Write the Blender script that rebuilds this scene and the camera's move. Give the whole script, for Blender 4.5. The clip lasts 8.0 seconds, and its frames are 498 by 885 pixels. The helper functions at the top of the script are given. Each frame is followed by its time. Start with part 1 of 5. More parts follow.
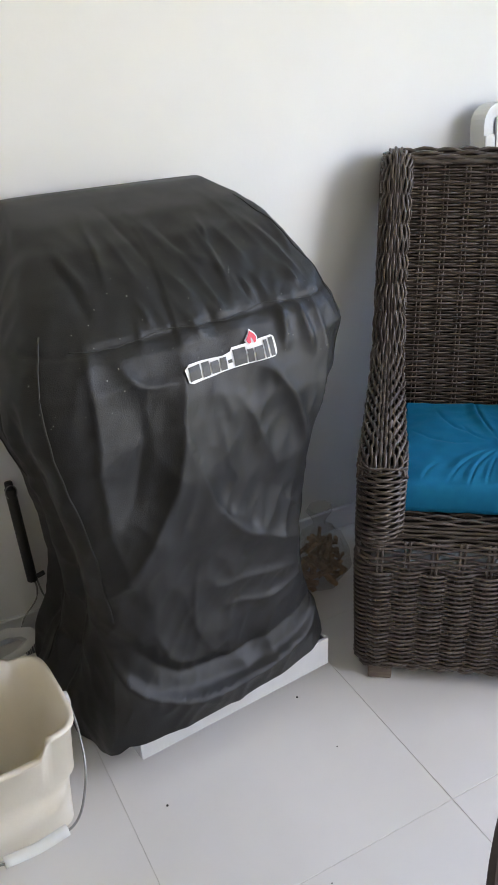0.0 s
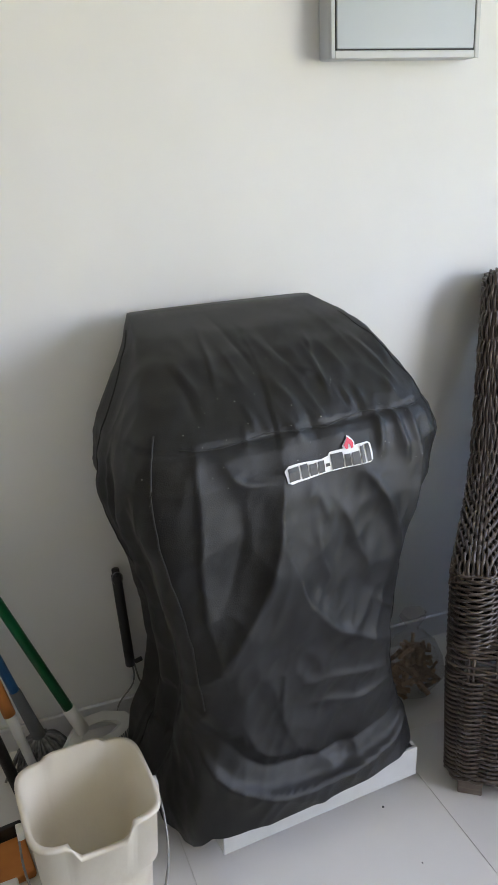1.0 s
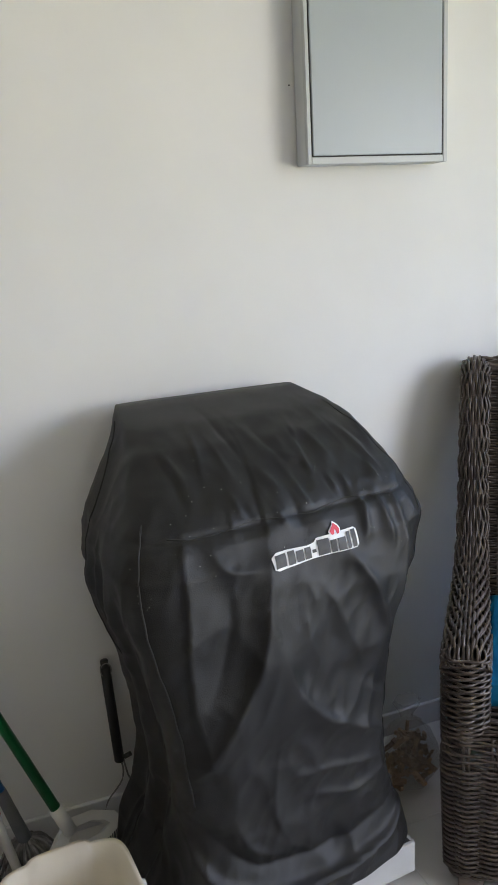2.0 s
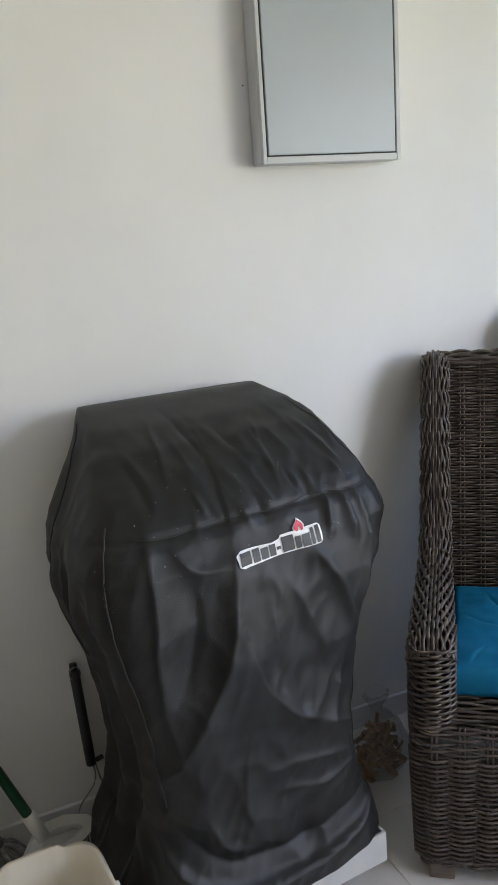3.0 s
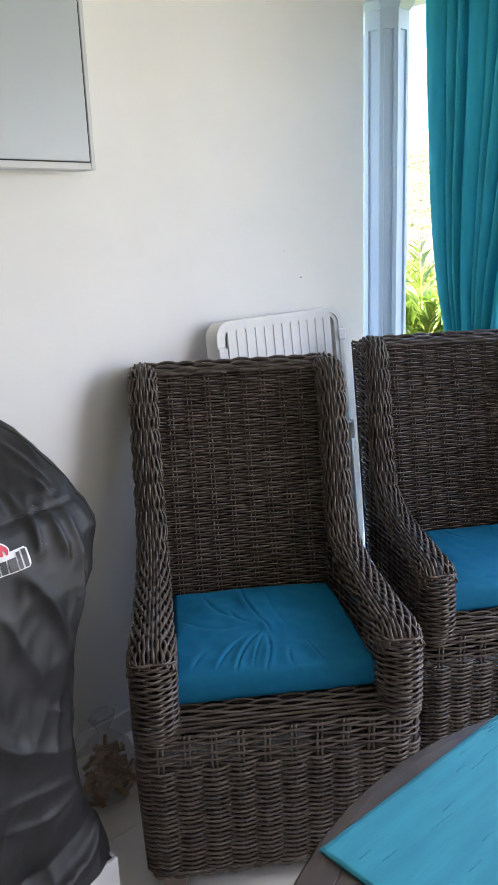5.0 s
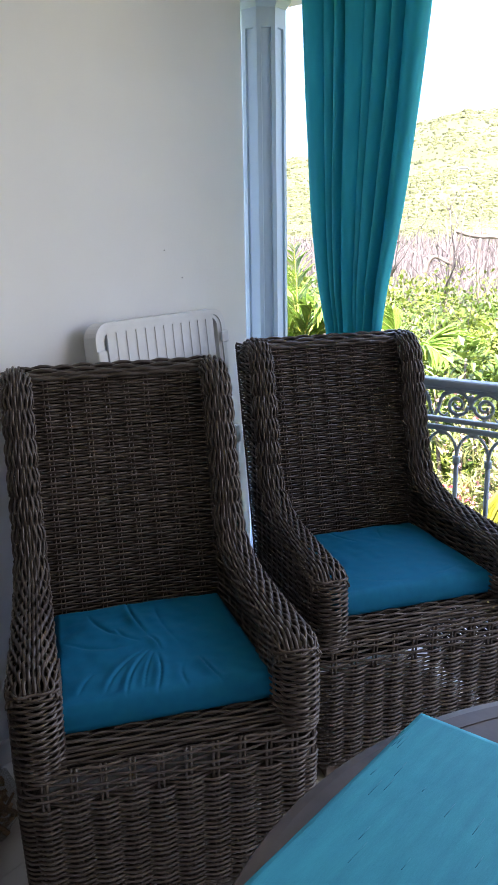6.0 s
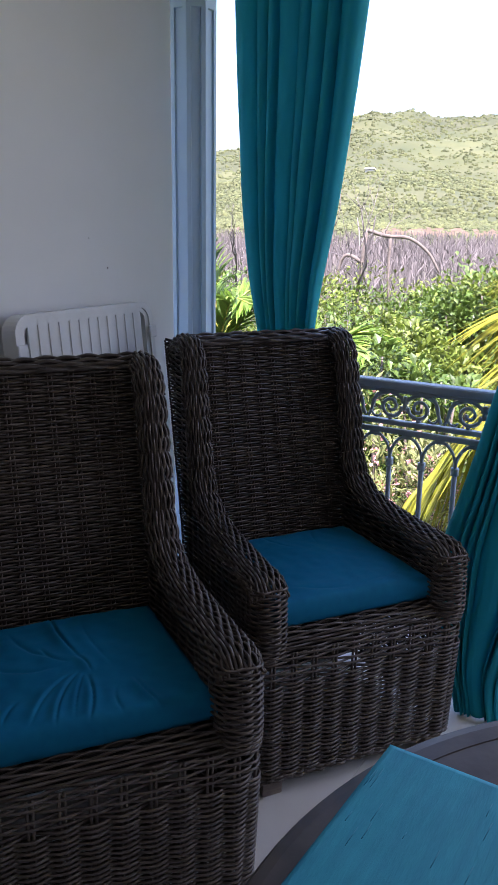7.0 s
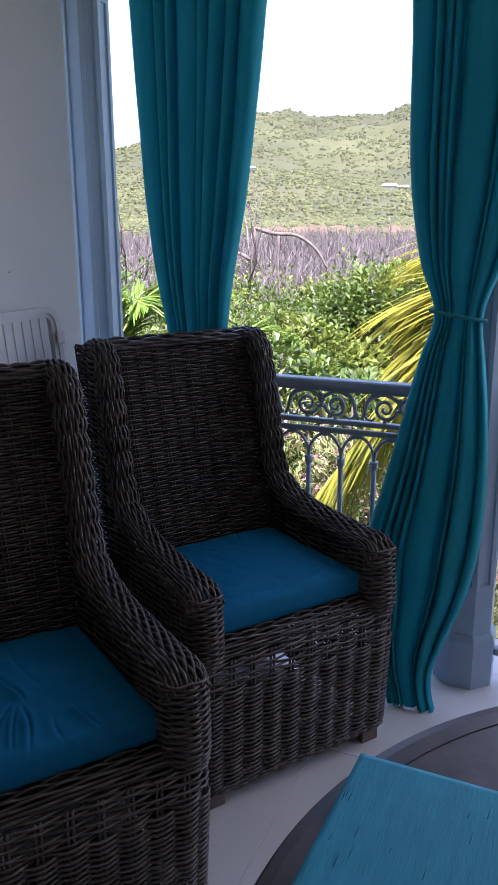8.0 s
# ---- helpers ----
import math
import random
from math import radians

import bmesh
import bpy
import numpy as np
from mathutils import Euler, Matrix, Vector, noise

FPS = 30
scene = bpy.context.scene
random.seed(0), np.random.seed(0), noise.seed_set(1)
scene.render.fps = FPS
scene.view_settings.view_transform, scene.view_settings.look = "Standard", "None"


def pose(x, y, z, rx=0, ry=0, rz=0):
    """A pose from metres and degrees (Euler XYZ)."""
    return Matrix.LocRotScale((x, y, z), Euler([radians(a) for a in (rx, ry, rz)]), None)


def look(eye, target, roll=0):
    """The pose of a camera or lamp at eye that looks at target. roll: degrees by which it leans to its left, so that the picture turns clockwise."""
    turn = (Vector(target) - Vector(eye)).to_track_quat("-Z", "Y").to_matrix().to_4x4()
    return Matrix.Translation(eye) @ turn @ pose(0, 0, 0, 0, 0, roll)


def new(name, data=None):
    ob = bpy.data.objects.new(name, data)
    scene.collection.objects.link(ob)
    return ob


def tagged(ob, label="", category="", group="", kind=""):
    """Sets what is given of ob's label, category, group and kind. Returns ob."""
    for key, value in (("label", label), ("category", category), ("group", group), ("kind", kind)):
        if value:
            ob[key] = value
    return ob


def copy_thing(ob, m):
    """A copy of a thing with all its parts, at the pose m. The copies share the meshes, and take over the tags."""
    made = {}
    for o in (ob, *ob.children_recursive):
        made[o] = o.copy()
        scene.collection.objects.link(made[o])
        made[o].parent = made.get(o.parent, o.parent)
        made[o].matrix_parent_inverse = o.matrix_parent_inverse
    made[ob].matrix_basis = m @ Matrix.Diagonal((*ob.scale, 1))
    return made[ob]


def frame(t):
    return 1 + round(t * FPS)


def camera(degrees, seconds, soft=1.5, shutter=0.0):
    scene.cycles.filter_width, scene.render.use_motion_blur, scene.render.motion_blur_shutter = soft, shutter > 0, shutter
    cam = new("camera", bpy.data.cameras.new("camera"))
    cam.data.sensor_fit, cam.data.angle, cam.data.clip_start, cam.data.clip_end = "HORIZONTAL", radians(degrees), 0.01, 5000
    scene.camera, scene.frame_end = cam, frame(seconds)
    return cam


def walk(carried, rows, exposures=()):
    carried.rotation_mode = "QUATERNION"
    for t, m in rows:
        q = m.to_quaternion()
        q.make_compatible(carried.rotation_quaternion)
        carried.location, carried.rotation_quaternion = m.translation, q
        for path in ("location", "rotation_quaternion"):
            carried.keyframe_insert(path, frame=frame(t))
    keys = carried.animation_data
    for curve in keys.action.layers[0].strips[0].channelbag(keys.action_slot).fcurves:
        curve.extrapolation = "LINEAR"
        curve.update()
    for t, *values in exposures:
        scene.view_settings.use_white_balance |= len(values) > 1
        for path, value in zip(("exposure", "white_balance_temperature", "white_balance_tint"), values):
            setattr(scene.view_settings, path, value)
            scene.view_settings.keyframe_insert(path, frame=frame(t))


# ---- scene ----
cam = camera(34.7, 8.0)
PATH = [
    (0, (0.199, -1.69, 1.391), (1.012, -0.125, 0.45), -2.1),
    (0.5, (0.189, -1.721, 1.401), (0.854, -0.056, 0.513), -3.0),
    (1, (0.175, -1.767, 1.426), (0.806, -0.004, 0.724), -2.6),
    (1.2, (0.166, -1.776, 1.444), (0.806, 0.028, 0.866), -2.8),
    (2.5, (0.183, -1.798, 1.439), (0.893, 0.003, 0.937), -3.9),
    (3, (0.185, -1.805, 1.442), (0.94, -0.025, 0.932), -4.2),
    (3.5, (0.195, -1.813, 1.441), (1.067, -0.087, 0.929), -3.8),
    (4, (0.206, -1.818, 1.435), (1.258, -0.197, 0.92), -3.3),
    (4.5, (0.218, -1.815, 1.434), (1.418, -0.296, 0.932), -2.7),
    (5, (0.234, -1.797, 1.429), (1.558, -0.387, 0.918), -2.2),
    (5.2, (0.241, -1.786, 1.426), (1.613, -0.424, 0.917), -1.9),
    (6.3, (0.288, -1.691, 1.415), (1.846, -0.549, 0.897), -0.5),
    (6.5, (0.295, -1.665, 1.415), (1.863, -0.539, 0.89), 0.1),
    (7, (0.334, -1.605, 1.406), (1.989, -0.612, 0.881), 0.8),
    (7.5, (0.347, -1.563, 1.4), (2.078, -0.707, 0.879), 0.8),
    (8, (0.346, -1.519, 1.403), (2.119, -0.757, 0.878), -0.3),
]
EXPOSURES = [
    (0.0, 3.87, 6600, 17), (1.0, 3.7, 6450, 16), (2.5, 3.45, 6480, 17), (3.5, 3.4, 6430, 17), (4.5, 3.5, 6480, 19), (5.2, 3.6, 6500, 20),
    (6.5, 2.42, 6050, 23), (8.0, 1.85, 5750, 29),
]
walk(cam, [(t, look(eye, target, roll)) for t, eye, target, roll in PATH], EXPOSURES)

# ---- light ----
SUN_EL, SUN_FROM = 62.0, (-0.8, -0.75)
world = bpy.data.worlds.new("world")
scene.world = world
world.use_nodes = True
wn = world.node_tree.nodes
sky = wn.new("ShaderNodeTexSky")
sky.sky_type = "NISHITA"
sky.sun_disc = False
sky.sun_elevation = radians(SUN_EL)
sky.sun_rotation = math.atan2(SUN_FROM[0], SUN_FROM[1])
sky.air_density, sky.dust_density, sky.ozone_density = 1.0, 4.0, 1.0
world.node_tree.links.new(sky.outputs[0], wn["Background"].inputs[0])
wn["Background"].inputs[1].default_value = 0.15
sun_data = bpy.data.lights.new("sun", "SUN")
sun_data.energy, sun_data.angle, sun_data.color = 5.0, radians(0.5), (1.0, 0.95, 0.86)
sun = new("sun", sun_data)
_h = Vector((SUN_FROM[0], SUN_FROM[1], 0)).normalized()
_d = _h * math.cos(radians(SUN_EL)) + Vector((0, 0, math.sin(radians(SUN_EL))))
sun.matrix_world = look(_d * 40, (0, 0, 0))

# daylight through the upper part of the open bay beyond the second post
_l = bpy.data.lights.new("bay_east", "AREA")
_l.shape, _l.size, _l.size_y, _l.energy, _l.color = "RECTANGLE", 2.7, 1.3, 5.5, (1.0, 0.98, 0.95)
new("bay_east", _l).matrix_world = look((2.99, -2.75, 1.5), (0, -2.75, 1.4))



# ---- materials ----
from mathutils.bvhtree import BVHTree


def surface(name, c1, c2, scale=8.0, rough=0.5, bump=0.0, bump_scale=60.0, metal=0.0, stretch=(1, 1, 1),
            detail=5.0, island=0.0, per_object=0.0, sheen=0.0, coords="Object", rough_var=0.1, bump_dist=0.01, translucent=0.0, big=0.0, spec=0.5):
    m = bpy.data.materials.new(name)
    m.use_nodes = True
    nt = m.node_tree
    n, l = nt.nodes, nt.links
    bsdf = n["Principled BSDF"]
    tc = n.new("ShaderNodeTexCoord")
    mp = n.new("ShaderNodeMapping")
    mp.inputs["Scale"].default_value = stretch
    l.new(tc.outputs[coords], mp.inputs[0])
    nz = n.new("ShaderNodeTexNoise")
    nz.inputs["Scale"].default_value, nz.inputs["Detail"].default_value = scale, detail
    l.new(mp.outputs[0], nz.inputs["Vector"])
    ramp = n.new("ShaderNodeValToRGB")
    ramp.color_ramp.elements[0].position, ramp.color_ramp.elements[1].position = 0.3, 0.7
    ramp.color_ramp.elements[0].color, ramp.color_ramp.elements[1].color = (*c1, 1), (*c2, 1)
    l.new(nz.outputs["Fac"], ramp.inputs[0])
    col = ramp.outputs[0]
    for amount, source in ((island, "Random Per Island"), (per_object, "Random")):
        if amount:
            g = n.new("ShaderNodeNewGeometry" if source != "Random" else "ShaderNodeObjectInfo")
            hsv = n.new("ShaderNodeHueSaturation")
            r = n.new("ShaderNodeMapRange")
            r.inputs["To Min"].default_value, r.inputs["To Max"].default_value = 1 - amount, 1 + amount
            l.new(g.outputs[source], r.inputs["Value"])
            l.new(r.outputs[0], hsv.inputs["Value"])
            l.new(col, hsv.inputs["Color"])
            col = hsv.outputs[0]
    if big:
        nb = n.new("ShaderNodeTexNoise")
        nb.inputs["Scale"].default_value, nb.inputs["Detail"].default_value = scale * 0.12, 3
        l.new(mp.outputs[0], nb.inputs["Vector"])
        hsv = n.new("ShaderNodeHueSaturation")
        r = n.new("ShaderNodeMapRange")
        r.inputs["From Min"].default_value, r.inputs["From Max"].default_value = 0.3, 0.7
        r.inputs["To Min"].default_value, r.inputs["To Max"].default_value = 1 - big, 1 + big
        l.new(nb.outputs["Fac"], r.inputs["Value"])
        l.new(r.outputs[0], hsv.inputs["Value"])
        l.new(col, hsv.inputs["Color"])
        col = hsv.outputs[0]
    l.new(col, bsdf.inputs["Base Color"])
    rr = n.new("ShaderNodeMapRange")
    rr.inputs["To Min"].default_value, rr.inputs["To Max"].default_value = max(0.02, rough - rough_var), min(1, rough + rough_var)
    l.new(nz.outputs["Fac"], rr.inputs["Value"])
    l.new(rr.outputs[0], bsdf.inputs["Roughness"])
    bsdf.inputs["Metallic"].default_value = metal
    bsdf.inputs["Specular IOR Level"].default_value = spec
    bsdf.inputs["Sheen Weight"].default_value = sheen
    if bump:
        nb2 = n.new("ShaderNodeTexNoise")
        nb2.inputs["Scale"].default_value, nb2.inputs["Detail"].default_value = bump_scale, 4
        l.new(mp.outputs[0], nb2.inputs["Vector"])
        bp = n.new("ShaderNodeBump")
        bp.inputs["Strength"].default_value, bp.inputs["Distance"].default_value = bump, bump_dist
        l.new(nb2.outputs["Fac"], bp.inputs["Height"])
        l.new(bp.outputs[0], bsdf.inputs["Normal"])
    if translucent:
        tr = n.new("ShaderNodeBsdfTranslucent")
        mx = n.new("ShaderNodeMixShader")
        mx.inputs[0].default_value = translucent
        l.new(col, tr.inputs["Color"])
        l.new(bsdf.outputs[0], mx.inputs[1])
        l.new(tr.outputs[0], mx.inputs[2])
        l.new(mx.outputs[0], n["Material Output"].inputs["Surface"])
    return m


PLASTER = surface("white_plaster", (0.78, 0.78, 0.76), (0.83, 0.83, 0.81), 3, 0.75, 0.08, 90, big=0.02, bump_dist=0.003)
TILE = surface("white_stone_tile", (0.70, 0.675, 0.64), (0.76, 0.735, 0.70), 3, 0.25, 0.03, 30, per_object=0.02, coords="Object", big=0.015, rough_var=0.04)
GROUT = surface("grout", (0.58, 0.55, 0.50), (0.68, 0.65, 0.60), 20, 0.9)
# mid tan for walls out of view, chosen to cut bounced light
UNSEEN_WALL = surface("tan_plaster", (0.34, 0.31, 0.27), (0.39, 0.36, 0.32), 3, 0.8, 0.08, 90, big=0.04, bump_dist=0.003)
SKIRTING = surface("skirting_tile", (0.62, 0.62, 0.63), (0.70, 0.70, 0.70), 8, 0.4)
WICKER = surface("brown_grey_wicker", (0.050, 0.038, 0.030), (0.115, 0.092, 0.076), 30, 0.40, 0.3, 220, island=0.22, bump_dist=0.002)
# near-black colour stands in for the shade inside the chair
WICKER_SHADE = surface("wicker_gap_shade", (0.009, 0.007, 0.006), (0.016, 0.014, 0.012), 60, 0.8, 0.5, 120)
WOOD_FOOT = surface("worn_wood", (0.12, 0.09, 0.075), (0.2, 0.16, 0.13), 25, 0.6, 0.2, 80, stretch=(1, 1, 6))
TEAL_SEAT = surface("teal_seat_fabric", (0.0022, 0.125, 0.245), (0.004, 0.145, 0.275), 40, 0.72, 0.15, 900, spec=0.15, bump_dist=0.002)
COVER = surface("black_cover_fabric", (0.0060, 0.0059, 0.0060), (0.0105, 0.0103, 0.0103), 14, 0.50, 0.35, 420, big=0.15, spec=0.4, bump_dist=0.002)
SEAM = surface("black_seam", (0.012, 0.012, 0.013), (0.02, 0.02, 0.02), 60, 0.6)
DUST = surface("dust_specks", (0.3, 0.29, 0.27), (0.45, 0.44, 0.42), 60, 0.9)
BADGE_WHITE = surface("badge_white", (0.75, 0.75, 0.75), (0.82, 0.82, 0.82), 40, 0.5)
BADGE_BLACK = surface("badge_black", (0.02, 0.02, 0.02), (0.035, 0.035, 0.035), 40, 0.5)
BADGE_RED = surface("badge_red", (0.6, 0.03, 0.06), (0.68, 0.05, 0.08), 40, 0.5)
STEEL_WHITE = surface("light_grey_painted_metal", (0.55, 0.55, 0.53), (0.64, 0.64, 0.62), 12, 0.35, 0.05, 60, metal=0.2)
BOX_GREY = surface("grey_enamel", (0.40, 0.45, 0.48), (0.43, 0.48, 0.51), 3, 0.35, 0.06, 180, bump_dist=0.002)
BOX_LIP = surface("grey_enamel_lip", (0.50, 0.53, 0.54), (0.56, 0.58, 0.59), 5, 0.4)
GASKET = surface("black_gasket", (0.015, 0.015, 0.015), (0.03, 0.03, 0.03), 30, 0.7)
LOUNGER_WHITE = surface("white_resin", (0.66, 0.67, 0.67), (0.74, 0.75, 0.75), 8, 0.4, 0.05, 120, big=0.05)
BUCKET_CREAM = surface("cream_plastic", (0.76, 0.69, 0.57), (0.82, 0.76, 0.64), 9, 0.38, 0.06, 70, big=0.06)
WIRE = surface("steel_wire", (0.22, 0.22, 0.215), (0.34, 0.34, 0.33), 50, 0.35, metal=0.9)
WHITE_PLASTIC = surface("white_plastic", (0.7, 0.7, 0.67), (0.78, 0.78, 0.75), 14, 0.4)
GREEN_PLASTIC = surface("green_plastic", (0.0, 0.12, 0.035), (0.005, 0.17, 0.05), 20, 0.35)
BLUE_PLASTIC = surface("blue_plastic", (0.02, 0.15, 0.42), (0.03, 0.2, 0.5), 20, 0.4)
GREY_PLASTIC = surface("grey_plastic", (0.11, 0.12, 0.13), (0.16, 0.17, 0.18), 20, 0.5)
ORANGE_PLASTIC = surface("orange_plastic", (0.5, 0.17, 0.03), (0.58, 0.22, 0.05), 20, 0.5)
BLACK_PLASTIC = surface("black_rubber", (0.012, 0.012, 0.012), (0.022, 0.022, 0.022), 20, 0.5, 0.2, 90)
MOP_GREY = surface("grey_yarn", (0.16, 0.16, 0.16), (0.33, 0.32, 0.31), 60, 0.9, island=0.3)
CHIPS = surface("wood_chips", (0.22, 0.12, 0.06), (0.42, 0.26, 0.14), 40, 0.8, 0.3, 120, island=0.35)
TABLE_DARK = surface("dark_brown_tabletop", (0.040, 0.030, 0.028), (0.078, 0.060, 0.054), 22, 0.42, 0.08, 90, big=0.3, bump_dist=0.003)
MAT_TEAL = surface("turquoise_woven_mat", (0.010, 0.26, 0.39), (0.024, 0.33, 0.46), 60, 0.7, 0.35, 330, stretch=(0.12, 1.0, 1), bump_dist=0.003)
MAT_SLUB = surface("dark_teal_thread", (0.009, 0.215, 0.325), (0.014, 0.26, 0.385), 80, 0.7)
CURTAIN = surface("teal_curtain_fabric", (0.021, 0.43, 0.53), (0.030, 0.49, 0.60), 30, 0.62, 0.2, 700, spec=0.25, translucent=0.34, stretch=(1, 1, 0.2), bump_dist=0.002)
CORD = surface("teal_cord", (0.02, 0.26, 0.32), (0.03, 0.34, 0.4), 200, 0.7)
BLUE_PAINT = surface("pale_blue_paint", (0.34, 0.45, 0.57), (0.38, 0.49, 0.61), 5, 0.45, 0.08, 60, big=0.05)
RAIL_PAINT = surface("blue_grey_rail_paint", (0.31, 0.385, 0.46), (0.38, 0.455, 0.53), 18, 0.4, 0.1, 90)
LEAF = surface("green_leaves", (0.095, 0.130, 0.014), (0.165, 0.215, 0.033), 3, 0.45, island=0.4, translucent=0.35, coords="Object")
LEAF_DARK = surface("dark_green_leaves", (0.050, 0.090, 0.012), (0.095, 0.150, 0.024), 3, 0.45, island=0.4, translucent=0.3)
OLEANDER = surface("oleander_leaves", (0.14, 0.165, 0.05), (0.22, 0.23, 0.08), 3, 0.5, island=0.4, translucent=0.3)
PETAL = surface("pink_petals", (0.55, 0.20, 0.22), (0.7, 0.38, 0.36), 9, 0.6, island=0.2, translucent=0.3)
PETAL_RED = surface("red_petals", (0.5, 0.04, 0.08), (0.6, 0.1, 0.12), 9, 0.6, island=0.2)
PALM = surface("yellow_green_palm_leaf", (0.19, 0.21, 0.014), (0.34, 0.31, 0.028), 4, 0.4, island=0.3, translucent=0.4)
PALM_GREEN = surface("green_palm_leaf", (0.09, 0.17, 0.02), (0.17, 0.26, 0.04), 4, 0.4, island=0.35, translucent=0.35)
PALM_STALK = surface("palm_stalk", (0.35, 0.3, 0.05), (0.45, 0.38, 0.08), 12, 0.5)
BARK = surface("grey_brown_bark", (0.09, 0.07, 0.06), (0.16, 0.13, 0.11), 14, 0.85, 0.5, 40)
DEAD = surface("bleached_dead_wood", (0.085, 0.071, 0.067), (0.150, 0.129, 0.125), 6, 0.9, island=0.35)
SHRUB_FAR = surface("dry_hill_shrubs", (0.046, 0.056, 0.018), (0.078, 0.084, 0.030), 0.08, 0.9, island=0.28, big=0.0)
ROOF_WHITE = surface("white_roof", (0.4, 0.38, 0.35), (0.5, 0.48, 0.45), 1, 0.7)


def hill_material():
    """Dry grass and scrub, patchy at two scales, with a mangrove flat in front and sandy cuts."""
    m = surface("dry_grass_and_scrub", (0.038, 0.047, 0.015), (0.070, 0.072, 0.026), 0.05, 0.95, coords="Object", detail=9, big=0.25)
    return m


HILL = hill_material()
SOIL = surface("sandy_cut", (0.055, 0.036, 0.024), (0.13, 0.088, 0.058), 0.5, 0.95)


# ---- builders ----
def part(name, bm, material, parent=None, label="", smooth=False, recalc=True):
    me = bpy.data.meshes.new(name)
    if recalc:
        bmesh.ops.recalc_face_normals(bm, faces=bm.faces)
    bm.to_mesh(me)
    bm.free()
    me.materials.append(material)
    if smooth:
        me.polygons.foreach_set("use_smooth", [True] * len(me.polygons))
    ob = new(name, me)
    ob.parent = parent
    if label:
        tagged(ob, label)
    return ob


def mesh_part(name, verts, faces, material, parent=None, label="", smooth=True):
    me = bpy.data.meshes.new(name)
    me.from_pydata([tuple(v) for v in verts], [], faces)
    me.materials.append(material)
    if smooth:
        me.polygons.foreach_set("use_smooth", [True] * len(me.polygons))
    ob = new(name, me)
    ob.parent = parent
    if label:
        tagged(ob, label)
    return ob


def thing(name, m, label, category, group="", kind=""):
    e = new(name)
    e.matrix_world = m
    return tagged(e, label, category, group, kind)


def box(bm, x0, x1, y0, y1, z0, z1, bevel=0.0, seg=2):
    vs = [bm.verts.new(p) for p in ((x0, y0, z0), (x1, y0, z0), (x1, y1, z0), (x0, y1, z0),
                                    (x0, y0, z1), (x1, y0, z1), (x1, y1, z1), (x0, y1, z1))]
    fs = [bm.faces.new([vs[i] for i in q]) for q in ((3, 2, 1, 0), (4, 5, 6, 7), (0, 1, 5, 4), (1, 2, 6, 5), (2, 3, 7, 6), (3, 0, 4, 7))]
    if bevel:
        es = list({e for f in fs for e in f.edges})
        bmesh.ops.bevel(bm, geom=es, offset=bevel, segments=seg, affect="EDGES", profile=0.5)
    return bm


def boxed(*a, **k):
    return box(bmesh.new(), *a, **k)


def lathe(bm, profile, sides=16, centre=(0, 0), squash=(1, 1), turn=0.0):
    rings = []
    for r, z in profile:
        rings.append([bm.verts.new((centre[0] + squash[0] * r * math.cos(turn + 2 * math.pi * i / sides),
                                    centre[1] + squash[1] * r * math.sin(turn + 2 * math.pi * i / sides), z)) for i in range(sides)])
    for a, b in zip(rings, rings[1:]):
        for i in range(sides):
            j = (i + 1) % sides
            bm.faces.new((a[i], a[j], b[j], b[i]))
    bm.faces.new(rings[0][::-1])
    bm.faces.new(rings[-1])
    return bm


class Strands:
    """Collects tubes of oval section along lines, as one mesh."""
    def __init__(self):
        self.v, self.f, self.n = [], [], 0

    def add(self, pts, r, normals=None, rb=None, sides=5, taper=None):
        p = np.asarray(pts, float)
        t = np.gradient(p, axis=0)
        t /= np.linalg.norm(t, axis=1)[:, None] + 1e-12
        if normals is None:
            ref = np.tile((0.0, 0.0, 1.0), (len(p), 1))
            ref[np.abs(t[:, 2]) > 0.9] = (1.0, 0.0, 0.0)
        else:
            ref = np.asarray(normals, float)
        b = np.cross(t, ref)
        b /= np.linalg.norm(b, axis=1)[:, None] + 1e-12
        nn = np.cross(b, t)
        rb = r if rb is None else rb
        sc = np.ones(len(p)) if taper is None else np.linspace(1, taper, len(p))
        ang = np.arange(sides) * 2 * np.pi / sides
        ring = p[:, None, :] + sc[:, None, None] * (nn[:, None, :] * (r * np.cos(ang))[None, :, None] + b[:, None, :] * (rb * np.sin(ang))[None, :, None])
        self.v.append(ring.reshape(-1, 3))
        o = self.n
        for i in range(len(p) - 1):
            for k in range(sides):
                q = (k + 1) % sides
                self.f.append((o + i * sides + k, o + i * sides + q, o + (i + 1) * sides + q, o + (i + 1) * sides + k))
        self.f.append(tuple(o + k for k in range(sides))[::-1])
        self.f.append(tuple(o + (len(p) - 1) * sides + k for k in range(sides)))
        self.n += len(p) * sides
        return self

    def make(self, name, material, parent=None, label=""):
        return mesh_part(name, np.concatenate(self.v), self.f, material, parent, label)


def smooth_line(pts, n):
    """n points on a smooth line through the given ones."""
    p = np.asarray(pts, float)
    d = np.r_[0, np.cumsum(np.linalg.norm(np.diff(p, axis=0), axis=1))]
    m = np.gradient(p, d, axis=0)
    s = np.linspace(0, d[-1], n)
    i = np.clip(np.searchsorted(d, s) - 1, 0, len(d) - 2)
    h = (d[i + 1] - d[i])[:, None]
    u = ((s - d[i]) / h[:, 0])[:, None]
    return ((2 * u**3 - 3 * u**2 + 1) * p[i] + (u**3 - 2 * u**2 + u) * h * m[i] + (-2 * u**3 + 3 * u**2) * p[i + 1] + (u**3 - u**2) * h * m[i + 1])


# ---- the veranda ----
RAIL_X = 2.725
WALL_END = 2.51


def structure(name, bm, material, label, category):
    return tagged(part(name, bm, material), label, category, kind="structure")


